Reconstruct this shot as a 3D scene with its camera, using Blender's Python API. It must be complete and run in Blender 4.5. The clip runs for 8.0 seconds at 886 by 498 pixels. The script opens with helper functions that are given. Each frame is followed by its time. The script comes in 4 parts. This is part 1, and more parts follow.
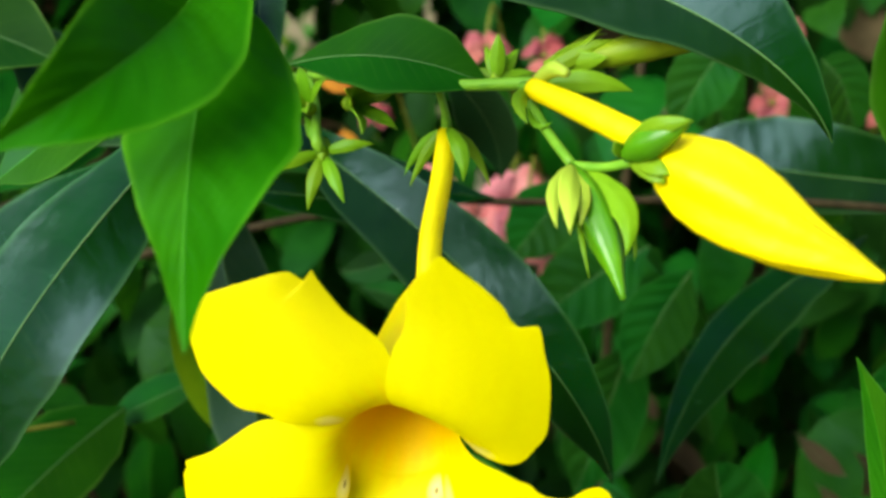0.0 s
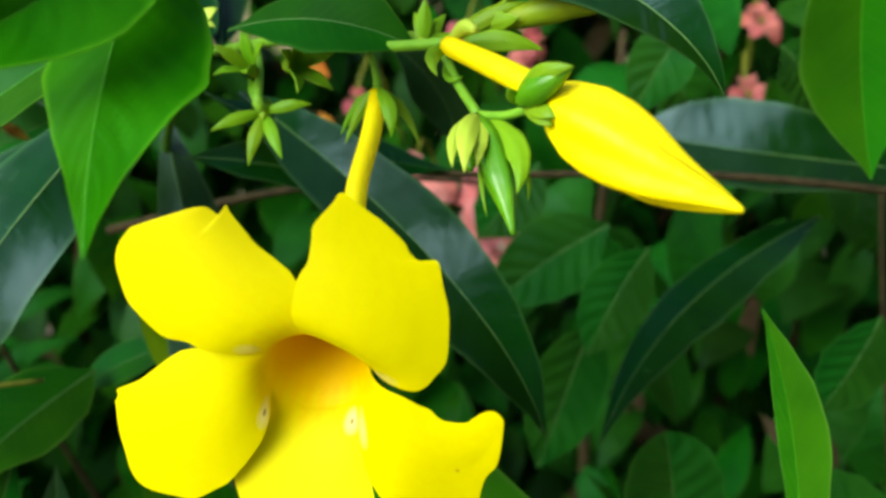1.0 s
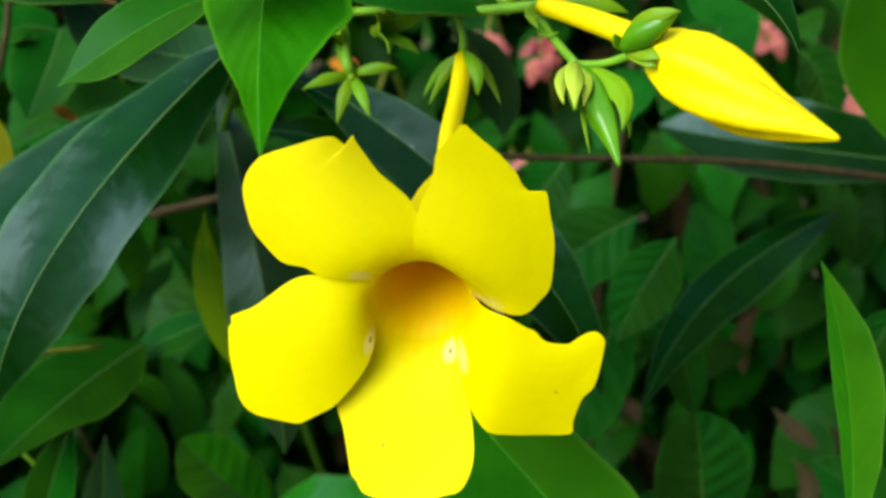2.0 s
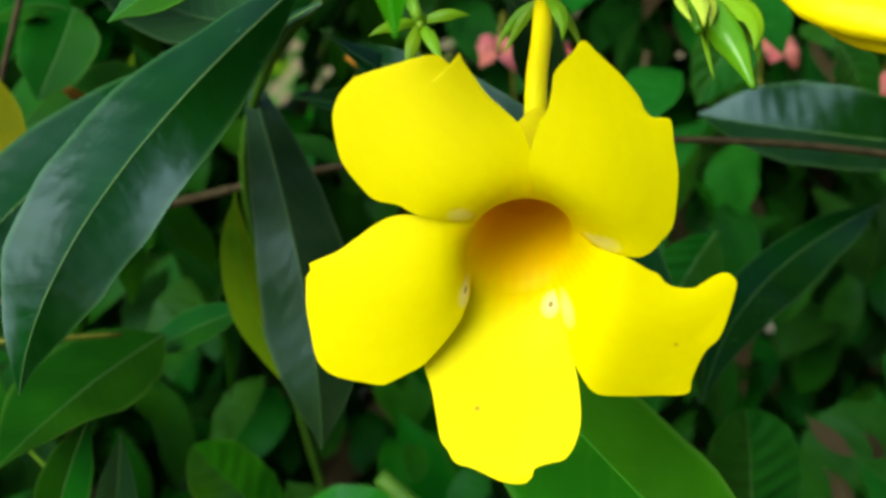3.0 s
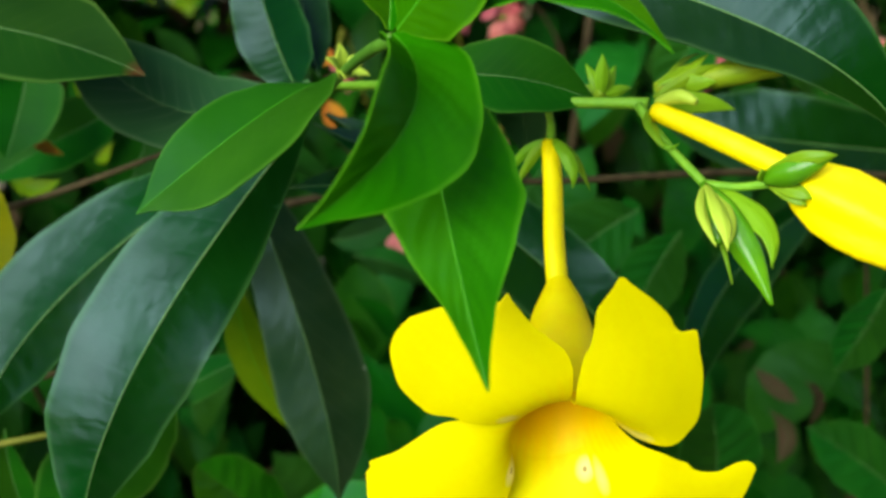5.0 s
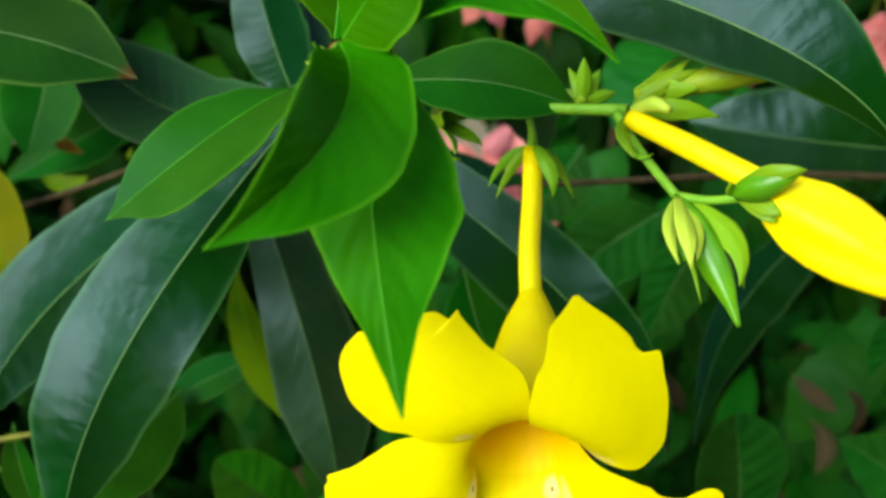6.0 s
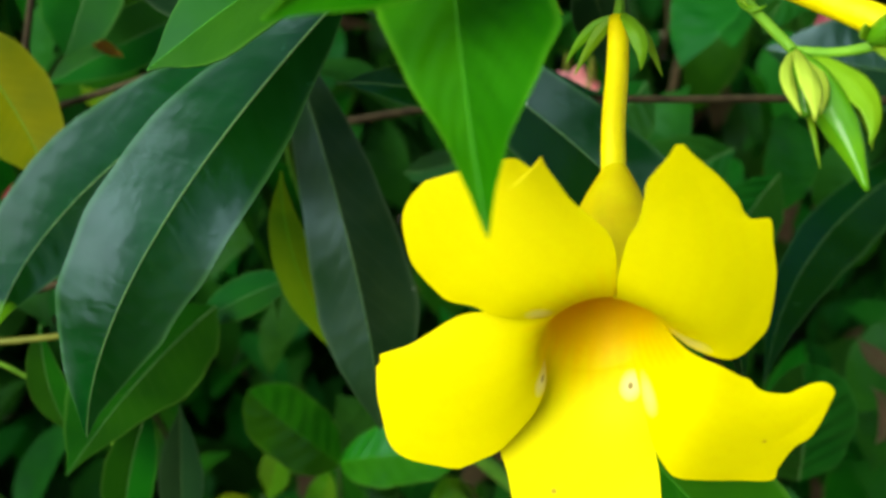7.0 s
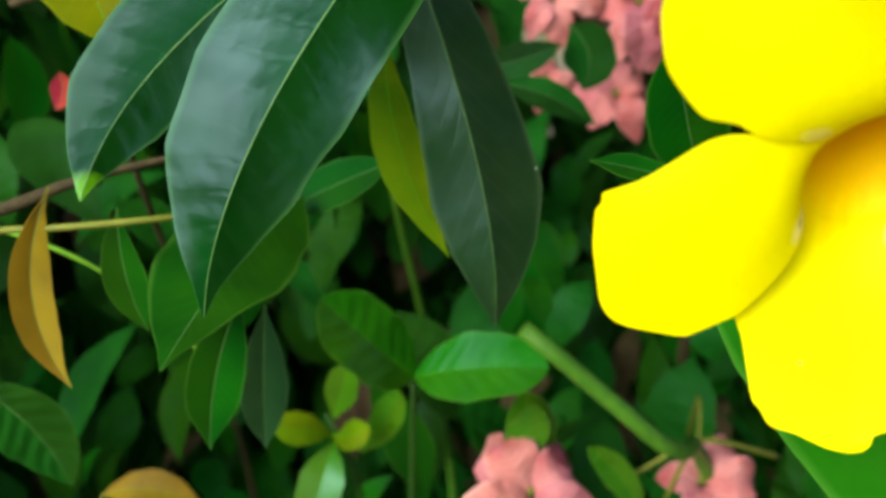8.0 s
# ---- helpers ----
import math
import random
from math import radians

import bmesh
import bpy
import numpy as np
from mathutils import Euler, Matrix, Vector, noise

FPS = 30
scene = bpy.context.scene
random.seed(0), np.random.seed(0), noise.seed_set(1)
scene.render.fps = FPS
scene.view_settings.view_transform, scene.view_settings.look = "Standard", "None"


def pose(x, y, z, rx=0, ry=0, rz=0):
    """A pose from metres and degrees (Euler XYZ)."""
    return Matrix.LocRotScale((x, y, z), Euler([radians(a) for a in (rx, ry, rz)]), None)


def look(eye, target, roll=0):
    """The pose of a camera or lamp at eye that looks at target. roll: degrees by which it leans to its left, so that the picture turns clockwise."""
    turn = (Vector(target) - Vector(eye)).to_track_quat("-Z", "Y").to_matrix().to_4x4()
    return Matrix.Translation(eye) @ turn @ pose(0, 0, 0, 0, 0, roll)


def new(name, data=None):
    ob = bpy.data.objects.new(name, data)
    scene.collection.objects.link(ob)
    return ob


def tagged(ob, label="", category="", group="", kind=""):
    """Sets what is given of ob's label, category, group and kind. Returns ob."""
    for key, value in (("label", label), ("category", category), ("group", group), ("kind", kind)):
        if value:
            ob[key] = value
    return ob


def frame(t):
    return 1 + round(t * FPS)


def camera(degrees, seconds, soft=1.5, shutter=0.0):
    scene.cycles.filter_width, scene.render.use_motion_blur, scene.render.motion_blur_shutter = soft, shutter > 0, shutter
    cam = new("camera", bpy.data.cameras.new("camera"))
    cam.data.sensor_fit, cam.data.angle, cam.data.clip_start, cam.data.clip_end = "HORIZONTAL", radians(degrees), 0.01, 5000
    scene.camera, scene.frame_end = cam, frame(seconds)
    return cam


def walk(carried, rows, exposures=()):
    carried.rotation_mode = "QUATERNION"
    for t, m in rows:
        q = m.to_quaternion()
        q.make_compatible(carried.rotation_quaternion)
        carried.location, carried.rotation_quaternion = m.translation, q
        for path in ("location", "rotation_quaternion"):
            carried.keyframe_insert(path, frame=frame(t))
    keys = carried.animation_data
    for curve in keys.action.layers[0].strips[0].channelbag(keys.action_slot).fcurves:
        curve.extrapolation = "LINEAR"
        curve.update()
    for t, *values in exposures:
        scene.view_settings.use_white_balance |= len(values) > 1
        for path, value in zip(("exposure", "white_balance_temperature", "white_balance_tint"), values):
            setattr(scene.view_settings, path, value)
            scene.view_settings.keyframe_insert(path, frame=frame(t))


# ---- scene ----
# ---- camera and its walk ----
cam = camera(51.6, 8.0, soft=3.0)
cam.data.dof.use_dof = True
cam.data.dof.focus_distance, cam.data.dof.aperture_fstop = 0.238, 12.0
PATH = [
    (0, (0.00244, 0.00824, 1.22486), (0.0148, 1.9449, 0.7255), -1.96),
    (0.5, (0.01393, -0.00581, 1.21112), (0.0127, 1.9341, 0.7245), -1.62),
    (1, (0.02648, -0.01013, 1.21305), (0.0130, 1.9293, 0.7249), -1.52),
    (1.5, (0.01360, -0.03244, 1.20383), (-0.0005, 1.9147, 0.7472), -0.84),
    (1.7, (0.00447, -0.03578, 1.20045), (0.0101, 1.9170, 0.7684), -0.57),
    (2.8, (-0.03064, -0.01363, 1.17044), (0.0855, 1.9438, 0.7768), 0.60),
    (3, (-0.04008, -0.01226, 1.16349), (0.0762, 1.9569, 0.8336), 0.37),
    (3.2, (-0.06182, -0.00625, 1.14311), (0.1385, 1.9691, 0.9028), -0.03),
    (3.5, (-0.07894, -0.00004, 1.14276), (0.2166, 1.9663, 0.9276), -1.84),
    (3.8, (-0.10303, 0.00305, 1.14044), (0.2486, 1.9619, 0.9425), -2.74),
    (4, (-0.11076, 0.01104, 1.16186), (0.2862, 1.9523, 0.8897), -3.81),
    (4.2, (-0.10752, 0.00285, 1.18896), (0.2691, 1.9344, 0.8322), -3.32),
    (4.5, (-0.09297, -0.00493, 1.22511), (0.2490, 1.8930, 0.6949), -3.06),
    (4.7, (-0.08336, -0.00638, 1.24032), (0.2287, 1.8750, 0.6378), -2.66),
    (5.8, (-0.04043, 0.00843, 1.26835), (0.1133, 1.8806, 0.5817), -2.43),
    (6, (-0.03929, 0.00078, 1.25770), (0.0794, 1.8811, 0.5867), -2.90),
    (6.2, (-0.04343, -0.00139, 1.24806), (0.0719, 1.8732, 0.5607), -2.07),
    (6.5, (-0.05063, 0.00582, 1.22312), (0.0360, 1.8870, 0.5495), -1.43),
    (7, (-0.04927, 0.01606, 1.21977), (-0.0006, 1.8925, 0.5295), -1.10),
    (7.5, (-0.07583, 0.03045, 1.20453), (-0.0200, 1.8986, 0.4927), -1.01),
    (7.6, (-0.08189, 0.03457, 1.19898), (-0.0252, 1.9020, 0.4851), -1.14),
    (7.8, (-0.09122, 0.04032, 1.19139), (-0.0281, 1.8926, 0.4397), -1.09),
    (8, (-0.09440, 0.04631, 1.18371), (-0.0444, 1.8777, 0.3814), -1.13),
]
walk(cam, [(t, look(eye, target, roll)) for t, eye, target, roll in PATH], [(t, stops, 6500, 4) for t, stops in ((0.0, 2.2), (1.5, 2.04), (3.5, 1.93), (4.5, 1.95), (6.5, 2.08), (7.5, 1.87), (8.0, 2.3))])

# ---- world, sun and exposure ----
world = bpy.data.worlds.new("sky")
scene.world = world
world.use_nodes = True
wn = world.node_tree.nodes
sky = wn.new("ShaderNodeTexSky")
sky.sky_type, sky.sun_disc = "NISHITA", False
sky.sun_elevation, sky.sun_rotation = radians(35), radians(226)
sky.air_density, sky.dust_density = 1.0, 2.0
world.node_tree.links.new(sky.outputs["Color"], wn["Background"].inputs["Color"])
wn["Background"].inputs["Strength"].default_value = 0.065

sun = new("sun", bpy.data.lights.new("sun", "SUN"))
sun.data.energy, sun.data.angle, sun.data.color = 1.25, radians(50), (0.96, 0.99, 0.98)
sun.matrix_world = look((-4.2, -3.8, 4.95), (0, 0.3, 1.1))


# ---- materials ----
def material(name):
    m = bpy.data.materials.new(name)
    m.use_nodes = True
    t = m.node_tree
    return m, t, t.nodes["Principled BSDF"]


def node(t, kind, links=(), **values):
    """A node with its settings; links: (input, socket or value)."""
    n = t.nodes.new(kind)
    if "operation" in values:
        n.operation, n.use_clamp = values["operation"], values.get("use_clamp", False)
    if "data_type" in values:
        n.data_type, n.blend_type = values["data_type"], values["blend_type"]
    for key, v in links:
        if hasattr(v, "is_output"):
            t.links.new(v, n.inputs[key])
        else:
            n.inputs[key].default_value = v
    return n


def maths(t, op, a, b=0.0, clamp=False):
    return node(t, "ShaderNodeMath", ((0, a), (1, b)), operation=op, use_clamp=clamp).outputs[0]


def blend(t, fac, a, b, mode="MIX"):
    return node(t, "ShaderNodeMix", ((0, fac), (6, a), (7, b)), data_type="RGBA", blend_type=mode).outputs[2]


def noise_of(t, scale, detail=3.0, where=None):
    coords = where or node(t, "ShaderNodeTexCoord").outputs["Object"]
    return node(t, "ShaderNodeTexNoise", (("Vector", coords), ("Scale", scale), ("Detail", detail))).outputs["Fac"]


def ramp(t, fac, lo, hi):
    return node(t, "ShaderNodeMapRange", ((0, fac), (1, lo), (2, hi))).outputs[0]


def see_through(t, bsdf, colour, share):
    """Lets part of the light pass through a thin leaf or petal."""
    back = node(t, "ShaderNodeBsdfTranslucent", (("Color", colour),))
    mixed = node(t, "ShaderNodeMixShader", ((0, share), (1, bsdf.outputs[0]), (2, back.outputs[0])))
    t.links.new(mixed.outputs[0], t.nodes["Material Output"].inputs["Surface"])


def leaf_material(name, dark, light, vein, rough=0.38, gloss=0.4, pass_share=0.2, laterals=16.0, vein_show=0.3, blotch=0.5, relief=0.25, tip=None, specks=0.0, wax=0.0, margin=0.4, vary=0.3, lean=0.16, groove=0.3, tip_from=0.86, through_colour=(0.10, 0.42, 0.005)):
    """A leaf blade: UV x runs from stalk to tip, UV y across, with the midrib at 0.5."""
    m, t, bsdf = material(name)
    uv = node(t, "ShaderNodeSeparateXYZ", ((0, node(t, "ShaderNodeTexCoord").outputs["UV"]),))
    along, across = uv.outputs[0], maths(t, "MULTIPLY", maths(t, "ABSOLUTE", maths(t, "SUBTRACT", uv.outputs[1], 0.5)), 2.0)
    wobble = maths(t, "MULTIPLY", noise_of(t, 60.0, 2.0), 0.05)
    slant = maths(t, "ADD", maths(t, "SUBTRACT", along, maths(t, "MULTIPLY", across, lean)), wobble)
    saw = maths(t, "PINGPONG", maths(t, "MULTIPLY", slant, laterals), 0.5)
    lines = maths(t, "SUBTRACT", 1.0, ramp(t, saw, 0.02, 0.12))
    lines = maths(t, "MULTIPLY", lines, maths(t, "SUBTRACT", 1.0, across))
    spread = ramp(t, noise_of(t, 45.0, 4.0), 0.3, 0.7)
    base = blend(t, spread, (*dark, 1), (*light, 1))
    patches = ramp(t, noise_of(t, 14.0, 3.0), 0.42, 0.62)
    base = blend(t, maths(t, "MULTIPLY", patches, blotch), base, blend(t, 0.5, base, (*light, 1)))
    base = blend(t, maths(t, "MULTIPLY", lines, vein_show), base, (*vein, 1))
    rim = maths(t, "MULTIPLY", ramp(t, across, 0.90, 0.99), margin)
    base = blend(t, rim, base, (*vein, 1))
    chance = maths(t, "FRACT", maths(t, "ADD", node(t, "ShaderNodeObjectInfo").outputs["Random"], node(t, "ShaderNodeNewGeometry").outputs["Random Per Island"]))
    tint = node(t, "ShaderNodeHueSaturation", (("Color", base), ("Hue", maths(t, "ADD", 0.485, maths(t, "MULTIPLY", chance, 0.03))), ("Value", maths(t, "ADD", 1.0 - vary / 2, maths(t, "MULTIPLY", chance, vary)))))
    base = tint.outputs[0]
    if tip:
        base = blend(t, ramp(t, maths(t, "ADD", along, maths(t, "MULTIPLY", noise_of(t, 120.0), 0.12)), tip_from, tip_from + 0.05), base, (*tip, 1))
    if specks:
        cells = node(t, "ShaderNodeTexVoronoi", (("Vector", node(t, "ShaderNodeTexCoord").outputs["Object"]), ("Scale", 130.0)))
        rare = node(t, "ShaderNodeSeparateColor", ((0, cells.outputs["Color"]),)).outputs[1]
        base = blend(t, maths(t, "MULTIPLY", maths(t, "MULTIPLY", maths(t, "GREATER_THAN", rare, 0.96), ramp(t, cells.outputs["Distance"], 0.08, 0.04)), specks), base, (0.40, 0.44, 0.34, 1))
    t.links.new(base, bsdf.inputs["Base Color"])
    t.links.new(maths(t, "ADD", rough - 0.1, maths(t, "MULTIPLY", noise_of(t, 90.0, 4.0), 0.2)), bsdf.inputs["Roughness"])
    bsdf.inputs["Specular IOR Level"].default_value = gloss
    if wax:
        film = ramp(t, noise_of(t, 26.0, 5.0), 0.35, 0.68)
        t.links.new(maths(t, "MULTIPLY", gloss, maths(t, "ADD", 1.0 - wax, maths(t, "MULTIPLY", film, 2.0 * wax))), bsdf.inputs["Specular IOR Level"])
    bsdf.inputs["Specular Tint"].default_value = (0.55, 0.82, 1.0, 1.0)
    height = maths(t, "ADD", maths(t, "MULTIPLY", lines, -groove), maths(t, "ADD", maths(t, "MULTIPLY", noise_of(t, 350.0, 3.0), 0.25), maths(t, "MULTIPLY", noise_of(t, 70.0, 2.0), 1.5)))
    bump = node(t, "ShaderNodeBump", (("Height", height), ("Strength", relief), ("Distance", 0.0006)))
    t.links.new(bump.outputs[0], bsdf.inputs["Normal"])
    lit = blend(t, 0.6, base, (*through_colour, 1))
    see_through(t, bsdf, lit, pass_share)
    return m


def plain_material(name, a, b, rough=0.5, scale=60.0, relief=0.2, pass_share=0.0):
    m, t, bsdf = material(name)
    base = blend(t, ramp(t, noise_of(t, scale, 5.0), 0.3, 0.7), (*a, 1), (*b, 1))
    t.links.new(base, bsdf.inputs["Base Color"])
    bsdf.inputs["Roughness"].default_value = rough
    bsdf.inputs["Specular IOR Level"].default_value = 0.2
    bump = node(t, "ShaderNodeBump", (("Height", noise_of(t, scale * 6, 4.0)), ("Strength", relief), ("Distance", 0.001)))
    t.links.new(bump.outputs[0], bsdf.inputs["Normal"])
    if pass_share:
        see_through(t, bsdf, base, pass_share)
    return m


def petal_material(name, dotted):
    """Yellow petal: orange towards the throat, a pale spot at one corner of its foot, faint ribs along it."""
    m, t, bsdf = material(name)
    uv = node(t, "ShaderNodeSeparateXYZ", ((0, node(t, "ShaderNodeTexCoord").outputs["UV"]),))
    along, across = uv.outputs[0], uv.outputs[1]
    ribs = node(t, "ShaderNodeTexWave", (("Vector", node(t, "ShaderNodeCombineXYZ", ((0, across), (1, maths(t, "MULTIPLY", along, 0.1)))).outputs[0]), ("Scale", 2.2), ("Distortion", 2.5), ("Detail", 2.0))).outputs["Fac"]
    yellow = blend(t, maths(t, "MULTIPLY", ribs, 0.15), (0.865, 0.80, 0.0, 1), (0.85, 0.74, 0.0, 1))
    foot = maths(t, "ADD", along, maths(t, "MULTIPLY", maths(t, "SUBTRACT", ribs, 0.5), 0.06))
    yellow = blend(t, ramp(t, foot, 0.16, -0.10), yellow, (0.89, 0.65, 0.0, 1))
    yellow = blend(t, ramp(t, foot, -0.08, -0.42), yellow, (0.94, 0.60, 0.0, 1))
    far = maths(t, "ADD", maths(t, "POWER", maths(t, "MULTIPLY", maths(t, "SUBTRACT", along, 0.09), 15.0), 2.0), maths(t, "POWER", maths(t, "MULTIPLY", maths(t, "SUBTRACT", across, 0.90), 9.0), 2.0))
    pale = ramp(t, maths(t, "ADD", far, maths(t, "MULTIPLY", noise_of(t, 300.0), 0.4)), 1.1, 0.2)
    yellow = blend(t, maths(t, "MULTIPLY", pale, 0.75 if dotted else 0.4), yellow, (0.88, 0.82, 0.42, 1))
    if dotted:
        yellow = blend(t, maths(t, "MULTIPLY", ramp(t, far, 0.05, 0.02), 0.8), yellow, (0.25, 0.16, 0.01, 1))
    cells = node(t, "ShaderNodeTexVoronoi", (("Vector", node(t, "ShaderNodeTexCoord").outputs["Object"]), ("Scale", 110.0)))
    rare = node(t, "ShaderNodeSeparateColor", ((0, cells.outputs["Color"]),)).outputs[0]
    speck = maths(t, "MULTIPLY", maths(t, "GREATER_THAN", rare, 0.95), ramp(t, cells.outputs["Distance"], 0.09, 0.05))
    yellow = blend(t, maths(t, "MULTIPLY", speck, 0.7), yellow, (0.45, 0.26, 0.03, 1))
    t.links.new(yellow, bsdf.inputs["Base Color"])
    bsdf.inputs["Roughness"].default_value = 0.55
    bsdf.inputs["Specular IOR Level"].default_value = 0.10
    bump = node(t, "ShaderNodeBump", (("Height", maths(t, "ADD", maths(t, "MULTIPLY", ribs, 0.06), maths(t, "ADD", maths(t, "MULTIPLY", noise_of(t, 60.0, 2.0), 2.0), noise_of(t, 400.0)))), ("Strength", 0.3), ("Distance", 0.0005)))
    t.links.new(bump.outputs[0], bsdf.inputs["Normal"])
    see_through(t, bsdf, yellow, 0.42)
    return m


DARK = leaf_material("dark_glossy_leaf", (0.0018, 0.018, 0.001), (0.003, 0.028, 0.0015), (0.05, 0.13, 0.03), rough=0.24, gloss=0.19, wax=0.4, lean=0.05, specks=0.6, pass_share=0.05, vein_show=0.015, relief=0.6, groove=0.12)
MID = leaf_material("green_leaf", (0.005, 0.044, 0.002), (0.010, 0.072, 0.002), (0.07, 0.18, 0.02), rough=0.45, gloss=0.035, pass_share=0.18, vein_show=0.12)
BRIGHT = leaf_material("fresh_green_leaf", (0.014, 0.125, 0.003), (0.026, 0.18, 0.003), (0.10, 0.28, 0.03), rough=0.42, gloss=0.05, pass_share=0.25, vein_show=0.08, groove=0.15, relief=0.6)
FRESH = leaf_material("smooth_green_leaf", (0.010, 0.084, 0.003), (0.018, 0.112, 0.004), (0.07, 0.23, 0.02), rough=0.38, gloss=0.05, wax=0.5, pass_share=0.2, vein_show=0.04, groove=0.08, relief=0.6)
YOUNG = leaf_material("young_leaf", (0.016, 0.120, 0.0), (0.036, 0.185, 0.001), (0.12, 0.36, 0.01), rough=0.38, gloss=0.05, wax=0.7, margin=0.55, pass_share=0.35, vein_show=0.035, relief=1.0, groove=0.10, laterals=20.0, through_colour=(0.08, 0.36, 0.010))
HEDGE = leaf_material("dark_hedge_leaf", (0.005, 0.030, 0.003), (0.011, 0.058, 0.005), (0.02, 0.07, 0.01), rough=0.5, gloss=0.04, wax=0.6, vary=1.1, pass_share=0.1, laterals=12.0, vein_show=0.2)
DULL = leaf_material("dull_grey_green_leaf", (0.010, 0.040, 0.010), (0.018, 0.055, 0.014), (0.07, 0.12, 0.05), rough=0.5, gloss=0.08, pass_share=0.12)
WORN = leaf_material("old_greyish_leaf", (0.007, 0.032, 0.008), (0.018, 0.046, 0.013), (0.07, 0.13, 0.05), rough=0.34, gloss=0.17, wax=0.6, specks=0.6, pass_share=0.05, vein_show=0.10, relief=0.7, groove=0.2, blotch=0.9)
YELLOWING = leaf_material("yellowing_leaf", (0.09, 0.13, 0.0), (0.19, 0.20, 0.0), (0.26, 0.30, 0.01), rough=0.45, gloss=0.03, pass_share=0.35, blotch=0.9, through_colour=(0.35, 0.5, 0.005))
TIPPED = leaf_material("leaf_with_brown_tip", (0.006, 0.036, 0.003), (0.011, 0.052, 0.004), (0.12, 0.26, 0.04), gloss=0.04, tip=(0.06, 0.025, 0.008), tip_from=0.99, vein_show=0.05, groove=0.05)
LIME_TIP = leaf_material("dark_leaf_with_lime_tip", (0.0018, 0.018, 0.001), (0.003, 0.028, 0.0015), (0.05, 0.13, 0.03), rough=0.24, gloss=0.19, wax=0.4, lean=0.05, specks=0.6, pass_share=0.05, vein_show=0.015, relief=0.6, groove=0.12, tip=(0.07, 0.20, 0.002), tip_from=0.975)
CRINKLED = leaf_material("crinkled_leaf", (0.006, 0.046, 0.003), (0.013, 0.074, 0.005), (0.03, 0.12, 0.015), rough=0.45, gloss=0.05, wax=0.6, vary=0.45, pass_share=0.12, laterals=14.0, vein_show=0.12, relief=0.5)
SEEDLING = leaf_material("small_shrub_leaf", (0.036, 0.12, 0.002), (0.055, 0.17, 0.003), (0.10, 0.24, 0.03), rough=0.30, gloss=0.3, pass_share=0.2, laterals=9.0)
LIME = leaf_material("lime_leaf", (0.040, 0.095, 0.001), (0.12, 0.19, 0.002), (0.14, 0.22, 0.01), rough=0.42, gloss=0.05, pass_share=0.25, blotch=0.9, vein_show=0.05)
DRY = leaf_material("dry_yellow_leaf", (0.10, 0.055, 0.002), (0.26, 0.17, 0.003), (0.22, 0.12, 0.02), rough=0.6, gloss=0.15, pass_share=0.25, through_colour=(0.5, 0.35, 0.01), blotch=0.9)
WITHERED = leaf_material("withered_leaf", (0.030, 0.021, 0.009), (0.075, 0.054, 0.026), (0.09, 0.065, 0.035), rough=0.8, gloss=0.05, pass_share=0.2, through_colour=(0.3, 0.2, 0.1))
RED = leaf_material("red_leaf", (0.20, 0.012, 0.010), (0.30, 0.025, 0.02), (0.4, 0.1, 0.08), gloss=0.1, through_colour=(0.5, 0.05, 0.03))
ORANGE = leaf_material("orange_dry_leaf", (0.30, 0.10, 0.01), (0.42, 0.18, 0.015), (0.2, 0.08, 0.02), rough=0.7, gloss=0.05, pass_share=0.2, through_colour=(0.4, 0.16, 0.01))
SAPLING = leaf_material("round_shrub_leaf", (0.018, 0.12, 0.002), (0.032, 0.17, 0.003), (0.10, 0.25, 0.02), rough=0.32, gloss=0.16, relief=0.6, pass_share=0.25, laterals=9.0, vein_show=0.12)
MIDRIB = plain_material("pale_midrib", (0.055, 0.14, 0.03), (0.09, 0.19, 0.045), 0.5)
MIDRIB_YOUNG = plain_material("bright_midrib", (0.036, 0.23, 0.003), (0.06, 0.27, 0.006), 0.45)
PETAL, DOTTED_PETAL = petal_material("yellow_petal", False), petal_material("yellow_petal_with_dot", True)


def throat_material():
    """Yellow at the rim, deep orange within; UV x runs from the rim to the neck."""
    m, t, bsdf = material("orange_throat")
    uv = node(t, "ShaderNodeSeparateXYZ", ((0, node(t, "ShaderNodeTexCoord").outputs["UV"]),))
    streaks = noise_of(t, 18.0, 2.0, node(t, "ShaderNodeCombineXYZ", ((0, maths(t, "MULTIPLY", uv.outputs[0], 0.2)), (1, uv.outputs[1]))).outputs[0])
    deep = maths(t, "ADD", uv.outputs[0], maths(t, "MULTIPLY", maths(t, "SUBTRACT", streaks, 0.5), 0.35))
    base = blend(t, ramp(t, deep, 0.05, 0.6), (0.93, 0.72, 0.0, 1), (0.93, 0.56, 0.0, 1))
    t.links.new(base, bsdf.inputs["Base Color"])
    bsdf.inputs["Roughness"].default_value = 0.6
    see_through(t, bsdf, base, 0.75)
    return m


THROAT = throat_material()
TUBE = plain_material("yellow_tube", (0.94, 0.78, 0.0), (0.95, 0.86, 0.0), 0.5, 120.0, 0.1, 0.3)
BUD = plain_material("yellow_bud", (0.74, 0.58, 0.0), (0.93, 0.79, 0.0), 0.5, 28.0, 0.7, 0.1)
SEPAL = leaf_material("sepal", (0.14, 0.32, 0.006), (0.21, 0.40, 0.009), (0.30, 0.48, 0.03), rough=0.4, gloss=0.2, pass_share=0.3, laterals=3.0, vein_show=0.1, through_colour=(0.3, 0.5, 0.01))
GREEN_BUD = plain_material("glossy_green_bud", (0.045, 0.17, 0.002), (0.085, 0.25, 0.004), 0.27, 80.0, 0.1)
